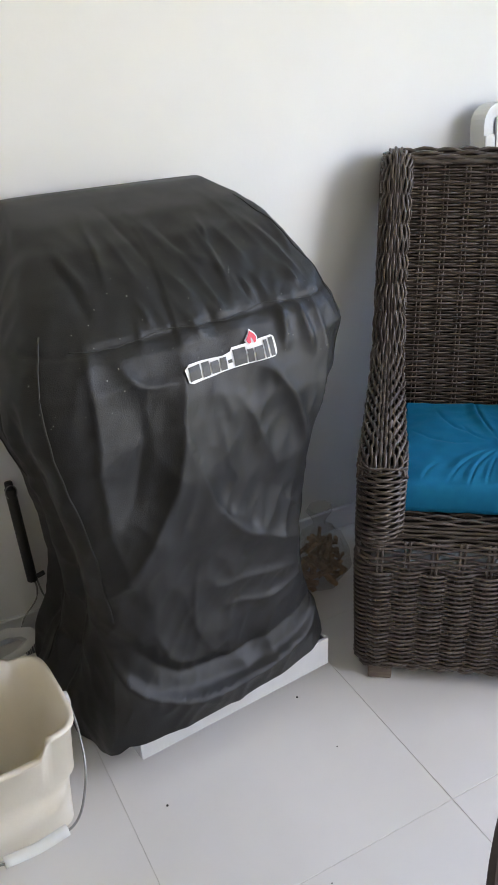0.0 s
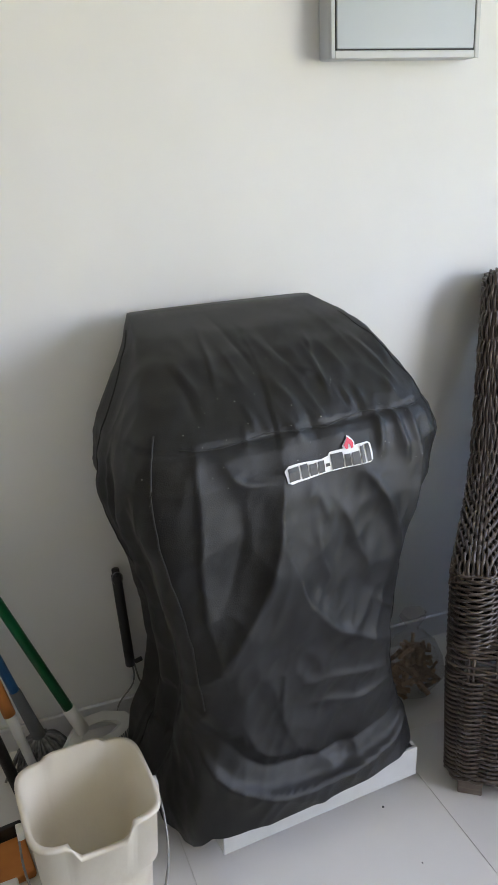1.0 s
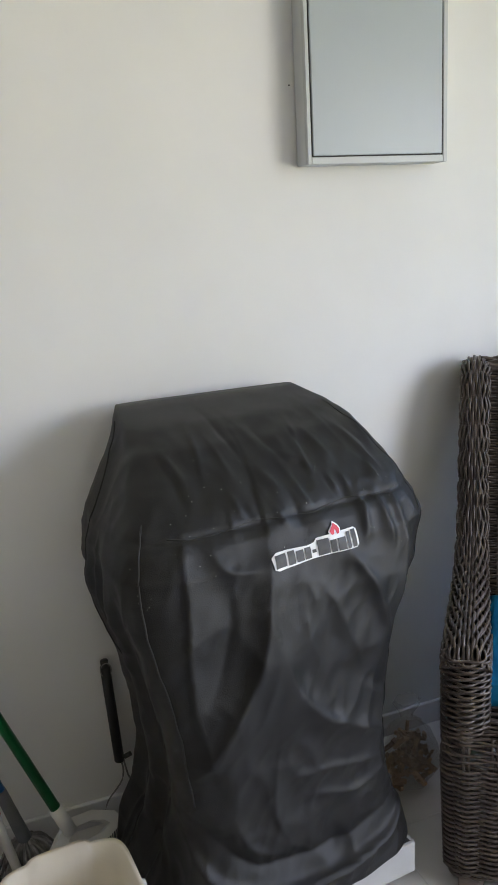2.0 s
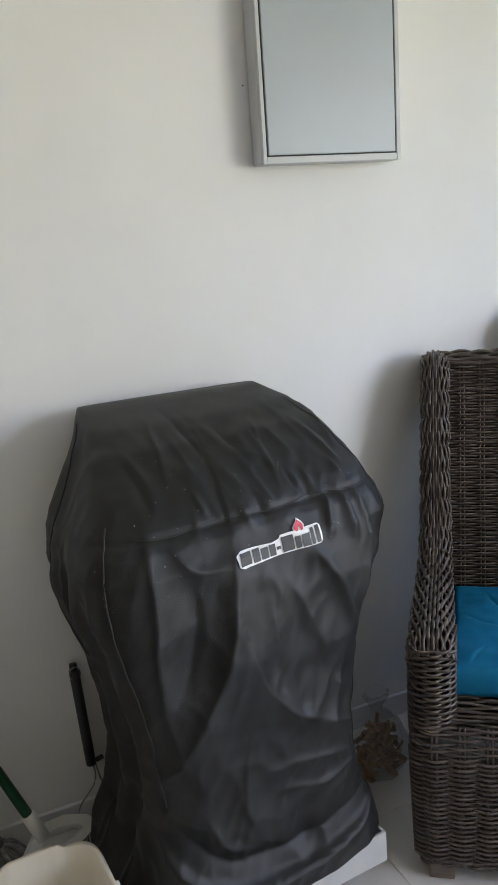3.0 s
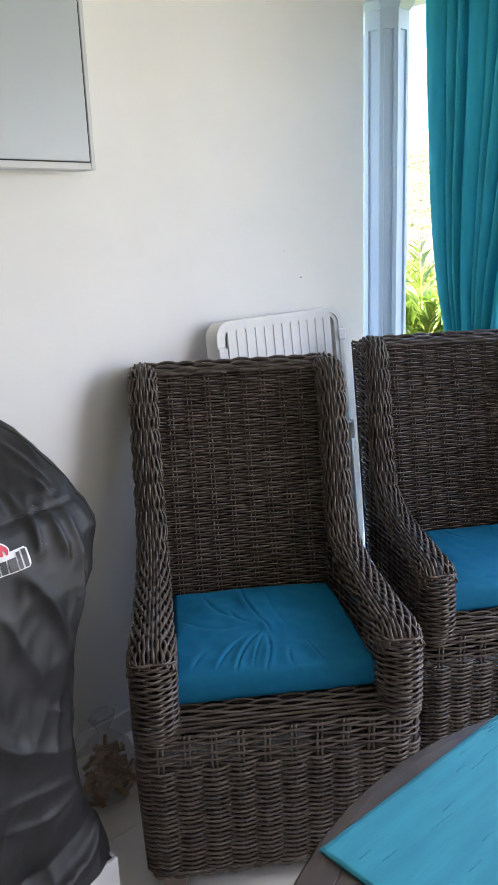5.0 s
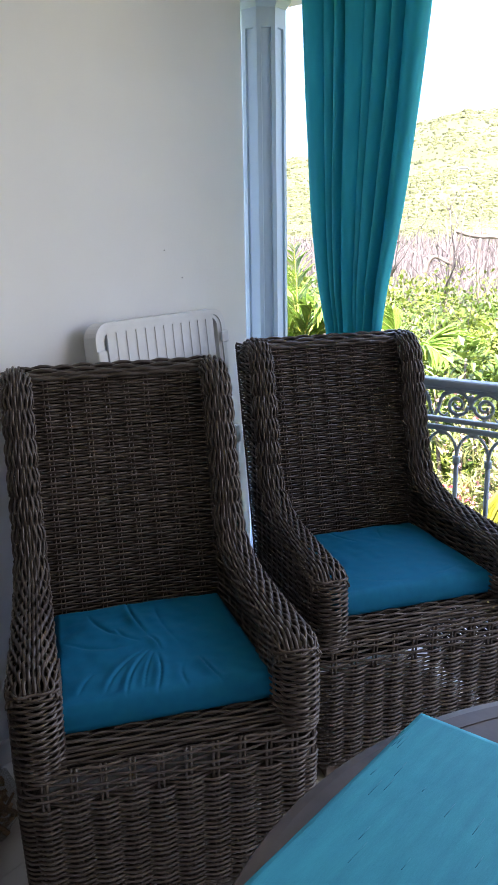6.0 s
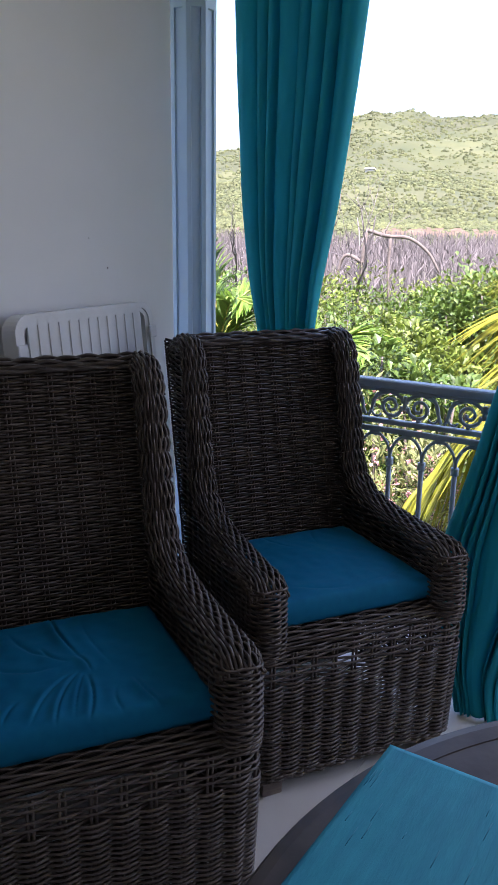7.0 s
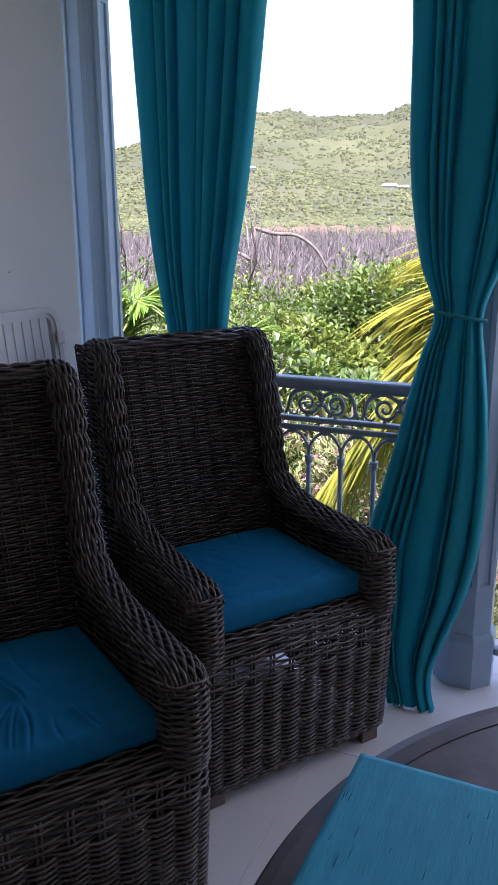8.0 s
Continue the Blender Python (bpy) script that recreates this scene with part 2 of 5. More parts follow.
structure("wall_north", boxed(-1.2, WALL_END, 0.0, 0.2, 0.0, 2.62, bevel=0.006), PLASTER, "smooth white plastered veranda wall", "wall")
structure("wall_west", boxed(-1.4, -1.2, -6.0, 0.2, 0.0, 2.62), UNSEEN_WALL, "unseen plain tan plastered house wall", "wall")
structure("wall_south", boxed(-1.4, 3.0, -6.2, -6.0, 0.0, 2.62), UNSEEN_WALL, "unseen plain tan wall at the veranda's far end", "wall")
# added out of view to narrow the daylight from the open side
structure("wall_east", boxed(2.95, 3.1, -6.0, -4.2, 0.0, 2.62), UNSEEN_WALL, "unseen plain tan wall added to block light from the open side", "wall")
structure("ceiling", boxed(-1.4, 3.35, -6.2, 1.1, 2.62, 2.8), PLASTER, "plain white veranda ceiling", "ceiling")
structure("beam", boxed(RAIL_X - 0.125, RAIL_X + 0.125, -6.0, 1.1, 2.178, 2.62, bevel=0.008), PLASTER, "white beam over the veranda posts", "beam")
structure("baseboard", boxed(-1.2, WALL_END - 0.002, -0.012, 0.0, 0.0, 0.07, bevel=0.003), SKIRTING, "pale grey tile skirting along the wall", "baseboard")
structure("house_base", boxed(-1.4, 2.98, -6.2, 1.1, -2.7, -0.16), PLASTER, "plain white lower storey under the veranda", "wall")

floor = structure("floor", boxed(-1.4, 3.0, -6.2, 1.1, -0.16, -0.0014), GROUT, "pale stone tiled veranda floor", "floor")

# ---- electrical cabinet on the wall ----
cab = thing("wall_cabinet", pose(0, 0, 0), "grey enamelled metal electrical cabinet fixed on the wall", "cabinet")
CX0, CX1, CZ0, CZ1, CY = 1.011, 1.386, 1.588, 1.980, -0.06
part("body", boxed(CX0, CX1, CY + 0.004, -0.002, CZ0, CZ1, bevel=0.004), BOX_LIP, cab)
bm = bmesh.new()
for a in ((CX0, CX0 + 0.010, CZ0, CZ1), (CX1 - 0.012, CX1, CZ0, CZ1), (CX0 + 0.010, CX1 - 0.012, CZ0, CZ0 + 0.016), (CX0 + 0.010, CX1 - 0.012, CZ1 - 0.014, CZ1)):
    box(bm, a[0], a[1], CY - 0.004, CY + 0.004, a[2], a[3], bevel=0.0015, seg=1)
part("rim", bm, BOX_LIP, cab)
part("gasket", boxed(CX0 + 0.009, CX1 - 0.010, CY - 0.001, CY + 0.004, CZ0 + 0.014, CZ1 - 0.012), GASKET, cab, "black rubber gasket")
part("door", boxed(CX0 + 0.014, CX1 - 0.016, CY - 0.005, CY + 0.003, CZ0 + 0.019, CZ1 - 0.017, bevel=0.002), BOX_GREY, cab, "pale blue-grey cabinet door")

# ---- posts ----
def post(y):
    p = thing("veranda_post", pose(RAIL_X, y, 0), "pale blue painted octagonal column with grooved faces", "column", "veranda posts")
    t = math.pi / 8
    bm = lathe(bmesh.new(), [(0.097, 0.0), (0.097, 0.155), (0.094, 0.165), (0.086, 0.178)], 8, turn=t)
    part("base", bm, BLUE_PAINT, p)
    shaft = bmesh.new()
    r = 0.083
    lathe(shaft, [(r, 0.176), (r, 2.150)], 8, turn=t)
    shaft.faces.ensure_lookup_table()
    for f in [f for f in shaft.faces if abs(f.normal.z) < 0.5 and len(f.verts) == 4]:
        # long grooved panel in each face
        vs = sorted(f.verts, key=lambda v: v.co.z)
        res = bmesh.ops.inset_individual(shaft, faces=[f], thickness=0.020, depth=0.0)
        for v in f.verts:
            v.co.z = 0.34 if v.co.z < 1.0 else 2.085
        bmesh.ops.inset_individual(shaft, faces=[f], thickness=0.004, depth=-0.007)
    part("shaft", shaft, BLUE_PAINT, p)
    cap = lathe(bmesh.new(), [(0.085, 2.146), (0.089, 2.152), (0.097, 2.162), (0.101, 2.167), (0.101, 2.176)], 8, turn=t)
    part("capital", cap, BLUE_PAINT, p)
    return p


post_a = post(0.073)
post_b = copy_thing(post_a, pose(RAIL_X, -1.245, 0))


# ---- balustrade ----
def spiral(cy, cz, r0, turns, start, sign, n=28):
    out = []
    for i in range(n):
        f = i / (n - 1)
        a = start + sign * turns * 2 * math.pi * f
        r = r0 * (1 - 0.82 * f)
        out.append((0, cy + r * math.cos(a), cz + r * math.sin(a)))
    return out


def balustrade(y_from, y_to, name="balustrade"):
    b = thing(name, pose(RAIL_X, 0, 0.007), "blue-grey painted cast iron balustrade with scrolls and arches", "railing", "balustrades")
    bm = boxed(-0.026, 0.026, y_to, y_from, 0.902, 0.930, bevel=0.010, seg=3)
    box(bm, -0.016, 0.016, y_to, y_from, 0.892, 0.901)
    part("handrail", bm, RAIL_PAINT, b)
    bm = boxed(-0.014, 0.014, y_to, y_from, 0.784, 0.800, bevel=0.004)
    box(bm, -0.009, 0.009, y_to, y_from, 0.754, 0.772, bevel=0.004)
    part("middle_rail", bm, RAIL_PAINT, b)
    part("bottom_rail", boxed(-0.014, 0.014, y_to, y_from, 0.085, 0.11, bevel=0.004), RAIL_PAINT, b)
    step = 0.109
    n = int((y_from - y_to) / step)
    for i in range(n + 1):
        y = y_from - 0.035 - i * step
        if y < y_to + 0.01:
            break
        s = Strands().add([(0, y, 0.11), (0, y, 0.40), (0, y, 0.66)], 0.0086, sides=8)
        s.add([(0, y, 0.648), (0, y, 0.656), (0, y, 0.664), (0, y, 0.672)], 0.0135, sides=8)
        s.make("baluster", RAIL_PAINT, b)
        if y - step > y_to:
            s = Strands()
            for side in (1, -1):
                ya = y if side == 1 else y - step
                s.add(smooth_line([(0, ya, 0.668), (0, ya - side * 0.003, 0.696), (0, ya - side * 0.015, 0.724), (0, ya - side * 0.034, 0.743), (0, ya - side * 0.0545, 0.750)], 12), 0.0055, sides=6)
            s.add([(0, y - step / 2 - 0.016, 0.751), (0, y - step / 2, 0.747), (0, y - step / 2 + 0.016, 0.751)], 0.0075, sides=6)
            s.make("arch", RAIL_PAINT, b)
    period = 0.254
    for i in range(-1, int((y_from - y_to) / period) + 2):
        c = -0.75 - i * period + (0 if y_from > -1 else 0.12)
        if c + 0.085 > y_from or c - 0.085 < y_to:
            continue
        s = Strands()
        s.add([(0, c, 0.836), (0, c, 0.846), (0, c, 0.862), (0, c, 0.872), (0, c, 0.880)], 0.0078, sides=8)
        s.add([(0, c - 0.011, 0.862), (0, c, 0.864), (0, c + 0.011, 0.862)], 0.0065, sides=8)
        for sg in (1, -1):
            s.add(spiral(c + sg * 0.047, 0.845, 0.037, 1.55, math.pi if sg > 0 else 0.0, sg, n=34), 0.0064, sides=6, taper=0.8)
            s.add(smooth_line([(0, c + sg * 0.006, 0.868), (0, c + sg * 0.030, 0.884), (0, c + sg * 0.055, 0.890), (0, c + sg * 0.085, 0.880)], 10), 0.0062, sides=6)
            s.add(smooth_line([(0, c + sg * 0.078, 0.884), (0, c + sg * 0.096, 0.876), (0, c + sg * 0.107, 0.852), (0, c + sg * 0.113, 0.826), (0, c + sg * 0.122, 0.806)], 12), 0.0082, sides=6, taper=0.6)
            s.add(smooth_line([(0, c + sg * 0.113, 0.822), (0, c + sg * 0.103, 0.808), (0, c + sg * 0.088, 0.806), (0, c + sg * 0.080, 0.816)], 8), 0.0048, sides=6, taper=0.7)
            s.add([(0, c + sg * 0.047, 0.802), (0, c + sg * 0.047, 0.811)], 0.0075, sides=8)
        s.make("scroll", RAIL_PAINT, b)
    return b


balustrade(-0.02, -1.17)
balustrade(-1.335, -2.75)


# ---- wicker armchair ----
def weave_rows(s, surf, rows, u0, u1, stake, amp=0.0068, r=0.0030, rb=0.0043, per=3, sides=5, phase=0):
    """Strands along u at each row of the surface surf(u, t) -> (point, normal)."""
    for i, t in enumerate(rows):
        a, b = (u0(t), u1(t)) if callable(u0) else (u0, u1)
        if b - a < 0.02:
            continue
        n = max(4, int((b - a) / stake * per) + 1)
        us = np.linspace(a, b, n)
        pts, nor = [], []
        jit = random.uniform(-0.0009, 0.0009)
        for u in us:
            p, q = surf(u, t + jit)
            w = amp * math.cos(math.pi * u / stake + math.pi * (i + phase))
            pts.append(np.asarray(p) + np.asarray(q) * w)
            nor.append(q)
        s.add(pts, r, nor, rb, sides)


CHAIR_W = 0.631
ARM_LINE = [(-0.004, 0.572), (0.030, 0.600), (0.120, 0.608), (0.250, 0.615), (0.360, 0.628), (0.432, 0.655), (0.474, 0.70), (0.494, 0.77), (0.512, 0.86),
            (0.531, 0.95), (0.556, 1.045), (0.581, 1.083), (0.624, 1.098), (0.683, 1.088), (0.720, 1.055), (0.727, 1.0)]


def back_v(z):
    return 0.475 + (z - 0.46) * 0.25


def arm_front(z):
    pts = smooth_line(ARM_LINE[:13], 80)
    pts = pts[pts[:, 1].argsort()]
    return float(np.interp(z, pts[:, 1], pts[:, 0]))


def narrow_back(me):
    """The plan of the chair narrows a little towards the back."""
    for v in me.vertices:
        v.co.x = CHAIR_W / 2 + (v.co.x - CHAIR_W / 2) * (1 - 0.11 * min(1.0, max(0.0, v.co.y / 0.6)))


def wicker_chair(m, label):
    c = thing("wicker_armchair", m, label, "chair", "wicker armchairs")
    W = CHAIR_W
    # skirt round the seat box
    rad = 0.045

    def skirt(u, z):
        side = 0.60
        flare = 0.012 * (1 - z / 0.38)
        L = side - rad
        q = math.pi * rad / 2
        front = W - 2 * rad
        if u < L:
            return (0.0 + flare, rad + (L - u), z), (-1, 0, 0)
        u -= L
        if u < q:
            a = u / rad
            return (rad - rad * math.cos(a) + flare, rad - rad * math.sin(a) + flare, z), (-math.cos(a), -math.sin(a), 0)
        u -= q
        if u < front:
            return (rad + u, flare, z), (0, -1, 0)
        u -= front
        if u < q:
            a = u / rad
            return (W - rad + rad * math.sin(a) - flare, rad - rad * math.cos(a) + flare, z), (math.sin(a), -math.cos(a), 0)
        u -= q
        return (W - flare, rad + u, z), (1, 0, 0)

    total = 2 * (0.60 - rad) + math.pi * rad + W - 2 * rad
    s = Strands()
    weave_rows(s, skirt, np.arange(0.058, 0.332, 0.0061), 0.0, total, 0.0575, amp=0.0088, r=0.0029, rb=0.0037, per=4)
    # the looser open rows under the seat
    weave_rows(s, skirt, [0.336, 0.3445, 0.353, 0.3610, 0.3735, 0.3860, 0.394, 0.402], 0.0, total, 0.0575, amp=0.0050, r=0.0029, rb=0.0034)
    k = 0.0
    while k < total:
        for d in (-0.005, 0.005):
            pts = [skirt(min(total, max(0, k + d)), z)[0] for z in np.linspace(0.05, 0.405, 8)]
            s.add(pts, 0.0036, sides=5)
        k += 0.0575
    for j in range(3):
        weave_rows(s, skirt, [0.046 + 0.005 * j], 0.0, total, 0.03, amp=0.006, r=0.005, rb=0.005, phase=j)
    tagged(s.make("skirt", WICKER, c), kind="stuff")
    # seat rim, rolled back over the front edge
    s = Strands()

    def rim(u, a):
        return (u, 0.052 - 0.045 * math.cos(a), 0.400 + 0.042 * math.sin(a)), (0, -math.cos(a), math.sin(a))
    weave_rows(s, rim, np.linspace(0.0, 1.75, 10), 0.03, W - 0.03, 0.0575, amp=0.0060, r=0.0030, rb=0.0036)
    tagged(s.make("seat_rim", WICKER, c), kind="stuff")
    # seat board takes the same painted shade colour
    part("seat", boxed(0.04, W - 0.04, 0.06, 0.53, 0.418, 0.436), WICKER_SHADE, c)
    # back
    s = Strands()

    def back(u, z):
        q = (u - W / 2) / (W / 2)
        return (u, back_v(z) + 0.012 * (1 - q * q) - 0.003, z), (0, -0.978, 0.205)
    weave_rows(s, back, np.arange(0.43, 1.074, 0.0067), 0.06, W - 0.06, 0.0565, amp=0.0056, r=0.0027, rb=0.0031, per=4)
    for u in np.arange(0.0565, W - 0.05, 0.0565):
        for d in (-0.0056, 0.0056):
            s.add([back(u + d, z)[0] for z in np.linspace(0.43, 1.075, 10)], 0.0027, sides=5)

    def top(u, a):
        z = 1.066
        return (u, back_v(z) + 0.036 - 0.036 * math.cos(a), z + 0.026 * math.sin(a)), (0, -math.cos(a), math.sin(a))
    weave_rows(s, top, np.linspace(0.2, 2.9, 8), 0.05, W - 0.05, 0.0565, amp=0.005, r=0.0045, rb=0.006)
    tagged(s.make("backrest", WICKER, c), kind="stuff")
    # added sheet behind the back, its dark colour imitating shade in the gaps
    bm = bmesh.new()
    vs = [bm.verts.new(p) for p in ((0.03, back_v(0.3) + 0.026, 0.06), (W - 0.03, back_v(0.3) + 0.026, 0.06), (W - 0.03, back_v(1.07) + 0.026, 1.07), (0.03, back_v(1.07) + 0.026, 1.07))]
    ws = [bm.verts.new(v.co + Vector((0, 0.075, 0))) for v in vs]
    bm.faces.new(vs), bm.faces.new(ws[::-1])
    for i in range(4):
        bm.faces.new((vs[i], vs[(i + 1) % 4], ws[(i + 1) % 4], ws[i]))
    part("back_panel", bm, WICKER_SHADE, c)
    # arms and wings
    line = smooth_line(ARM_LINE, 150)
    tl = np.gradient(line, axis=0)
    tl /= np.linalg.norm(tl, axis=1)[:, None]
    nl = np.c_[-tl[:, 1], tl[:, 0]]
    seg = np.r_[0, np.cumsum(np.linalg.norm(np.diff(line, axis=0), axis=1))]
    for side in (0, 1):
        s = Strands()
        def place(u, v, z):
            return (u if side == 0 else W - u, v, z)
        width = np.interp(seg, [0, 0.3, 0.6, seg[-1]], [0.094, 0.086, 0.074, 0.072])
        bulge = np.interp(seg, [0, 0.06, 0.4, seg[-1]], [0.026, 0.030, 0.030, 0.030])
        K = 18
        # crossings stand closer together along the arm than up the wing
        turns = np.r_[0, np.cumsum(np.diff(seg) / np.interp(seg[1:], [0.36, 0.50], [0.0270, 0.0350]))]
        for j in range(K):
            a = math.pi * (j + 0.5) / K * 1.16 - 0.08 * math.pi
            pts, nor = [], []
            for i in range(0, len(line)):
                w = 0.0044 * math.cos(math.pi * turns[i] + math.pi * j) + 0.0026 * math.sin(math.pi * turns[i]) * min(1.0, seg[i] / 0.5)
                h, b = width[i] / 2, bulge[i]
                du, dn = -h * math.cos(a), b * math.sin(a)
                nu, nn = -math.cos(a), math.sin(a)
                u = h + du + w * nu
                off = dn + w * nn - 0.03
                pts.append(place(u, line[i, 0] + nl[i, 0] * off, line[i, 1] + nl[i, 1] * off))
                q = place(nu, nl[i, 0] * nn, nl[i, 1] * nn)
                nor.append((nu if side == 0 else -nu, q[1], q[2]))
            s.add(pts, 0.0031, nor, 0.0041, 5)
        # strands across, under the long ones
        for l in np.arange(0.5, turns[-1], 1.0):
            i = min(int(np.searchsorted(turns, l)), len(line) - 1)
            pts = []
            for a in np.linspace(-0.1, math.pi + 0.1, 12):
                h, b = width[i] / 2, bulge[i]
                off = (b - 0.004) * math.sin(a) - 0.03
                pts.append(place(h - (h - 0.004) * math.cos(a), line[i, 0] + nl[i, 0] * off, line[i, 1] + nl[i, 1] * off))
            s.add(pts, 0.0034, sides=5)
        tagged(s.make("wing_roll", WICKER, c), kind="stuff")
        # rounded front of the arm, strands wrapped across
        s = Strands()

        def column(u, z):
            h = 0.047
            f = min(1.0, max(0.0, (z - 0.385) / 0.06))
            bul = 0.018 * math.sin(math.pi * min(1, f * 0.5 + (z - 0.35) / 0.5)) * f
            straight = 0.10
            if u < straight:
                p, q = (2 * h, 0.035 + straight - u, z), (1, 0, 0)
            elif u < straight + math.pi * h:
                a = (u - straight) / h
                p = (h + h * math.cos(a), 0.035 - (0.036 + bul) * math.sin(a), z)
                q = (math.cos(a), -math.sin(a), 0)
            else:
                p, q = (0.0, 0.035 + u - straight - math.pi * h, z), (-1, 0, 0)
            return place(*p), (q[0] if side == 0 else -q[0], q[1], 0)
        weave_rows(s, column, np.arange(0.395, 0.584, 0.0068), 0.0, 0.20 + math.pi * 0.047, 0.0285, amp=0.0040, r=0.0028, rb=0.0034, per=4)
        tagged(s.make("arm_front", WICKER, c), kind="stuff")
        # side faces
        s = Strands()
        for u_face, nx in ((0.002, -1), (0.078, 1)):
            def face(v, z):
                taper = 0.0 if nx < 0 else -0.012 * min(1, max(0, (z - 0.6) / 0.4))
                return place(u_face + taper, v, z), (nx if side == 0 else -nx, 0, 0)
            weave_rows(s, face, np.arange(0.40, 1.083, 0.0079), lambda z: (arm_front(z + 0.014) if z > 0.565 else 0.10) + 0.018,
                       (lambda z: back_v(z) + 0.094) if nx < 0 else (lambda z: back_v(z) + 0.01), 0.052, amp=0.0046, r=0.0028, rb=0.0033)
        # bound back corner
        for l in range(86):
            z0 = 0.40 + 0.0079 * l
            s.add([place(0.004 + 0.010 * math.cos(a), back_v(z0) + 0.094 + 0.010 * math.sin(a), z0 + 0.002 * math.sin(a)) for a in np.linspace(math.pi * 1.1, -0.9, 7)], 0.0032, sides=5)
        tagged(s.make("side_panel", WICKER, c), kind="stuff")
        # added filler between the side faces, painted dark as shade behind the strands
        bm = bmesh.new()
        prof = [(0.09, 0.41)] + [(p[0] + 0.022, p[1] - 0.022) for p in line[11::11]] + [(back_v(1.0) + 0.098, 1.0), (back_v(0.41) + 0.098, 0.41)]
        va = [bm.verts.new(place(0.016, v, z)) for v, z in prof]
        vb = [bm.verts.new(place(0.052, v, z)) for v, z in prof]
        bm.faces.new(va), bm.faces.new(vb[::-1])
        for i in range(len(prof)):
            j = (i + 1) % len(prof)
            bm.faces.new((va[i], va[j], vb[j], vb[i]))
        part("side_core", bm, WICKER_SHADE, c)
    for u in (0.038, W - 0.093):
        for v in (0.015, 0.54):
            part("foot", boxed(u, u + 0.055, v, v + 0.05, 0.0, 0.05, bevel=0.003), WOOD_FOOT, c, "worn brown wooden foot")
    for ob in c.children:
        narrow_back(ob.data)
    return c


def cushion(m, label, tuft):
    n_u, n_v = 150, 140
    u0, u1, v0, v1 = 0.084, CHAIR_W - 0.084, 0.046, 0.475
    verts, faces = [], []
    # creases as lines over the top: end points, bow, height, half width
    if tuft:
        folds = [((0.278, 0.475), (0.306, 0.262), 0.008, 0.010, 0.007), ((0.306, 0.262), (0.323, 0.197), -0.004, 0.008, 0.006), ((0.288, 0.207), (0.183, 0.072), 0.016, 0.006, 0.006),
                 ((0.296, 0.202), (0.224, 0.050), 0.012, 0.008, 0.005), ((0.306, 0.194), (0.264, 0.067), 0.004, 0.006, 0.004), ((0.313, 0.187), (0.288, 0.050), -0.008, 0.010, 0.006),
                 ((0.403, 0.152), (0.428, 0.050), 0.004, 0.009, 0.005), ((0.108, 0.292), (0.258, 0.230), 0.020, 0.005, 0.014), ((0.168, 0.420), (0.253, 0.262), 0.016, 0.006, 0.014),
                 ((0.343, 0.430), (0.363, 0.222), 0.010, 0.004, 0.014), ((0.163, 0.152), (0.128, 0.082), 0.004, 0.004, 0.008), ((0.233, 0.322), (0.280, 0.247), 0.010, 0.006, 0.008), ((0.358, 0.132), (0.353, 0.050), 0.008, 0.005, 0.008)]
    else:
        folds = [((0.22, 0.46), (0.27, 0.34), 0.006, 0.004, 0.010), ((0.40, 0.46), (0.36, 0.36), 0.006, 0.004, 0.010), ((0.15, 0.12), (0.30, 0.07), 0.010, 0.003, 0.014), ((0.36, 0.07), (0.50, 0.12), 0.010, 0.003, 0.014)]

    def height(u, v):
        h = 0.0
        for (ax, ay), (bx, by), bow, am, wd in folds:
            ln = math.hypot(bx - ax, by - ay)
            du, dv = (bx - ax) / ln, (by - ay) / ln
            x, y = u - ax, v - ay
            f = (x * du + y * dv) / ln
            if not -0.05 < f < 1.05:
                continue
            g = math.sin(math.pi * min(1, max(0, (f + 0.05) / 1.1)))
            across = -x * dv + y * du + bow * math.sin(math.pi * f)
            h += 1.35 * am * g * (0.7 * math.exp(-(across / (2.6 * wd)) ** 2) - 0.9 * math.exp(-abs(across - 0.6 * wd) / (0.45 * wd)))
        return h + 0.004 * noise.noise((u * 9, v * 9, 3.0 if tuft else 9.0)) + 0.0015 * noise.noise((u * 30, v * 30, 1.0))

    grid = {}
    for layer, z in ((0, 0.443), (1, 0.512)):
        for i in range(n_u + 1):
            for j in range(n_v + 1):
                fu, fv = i / n_u, j / n_v
                e = min(fu * (u1 - u0), (1 - fu) * (u1 - u0), fv * (v1 - v0), (1 - fv) * (v1 - v0))
                rnd = 0.020
                edge = 0.0 if e > rnd else 1 - math.sqrt(max(0, 1 - (1 - e / rnd) ** 2))
                u, v = u0 + fu * (u1 - u0), v0 + fv * (v1 - v0)
                if layer:
                    zz = z - edge * 0.024 + 0.010 * math.sin(math.pi * fu) * math.sin(math.pi * fv) + height(u, v) * (1 - edge)
                else:
                    zz = z + edge * 0.02
                grid[layer, i, j] = len(verts)
                verts.append((u, v, zz))
    for layer in (0, 1):
        for i in range(n_u):
            for j in range(n_v):
                q = (grid[layer, i, j], grid[layer, i + 1, j], grid[layer, i + 1, j + 1], grid[layer, i, j + 1])
                faces.append(q if layer else q[::-1])
    ring = [(i, 0) for i in range(n_u)] + [(n_u, j) for j in range(n_v)] + [(i, n_v) for i in range(n_u, 0, -1)] + [(0, j) for j in range(n_v, 0, -1)]
    for a, b in zip(ring, ring[1:] + ring[:1]):
        faces.append((grid[0, a[0], a[1]], grid[0, b[0], b[1]], grid[1, b[0], b[1]], grid[1, a[0], a[1]]))
    ob = mesh_part("seat_cushion", verts, faces, TEAL_SEAT)
    narrow_back(ob.data)
    ob.matrix_world = m
    return tagged(ob, label, "cushion", "seat cushions")


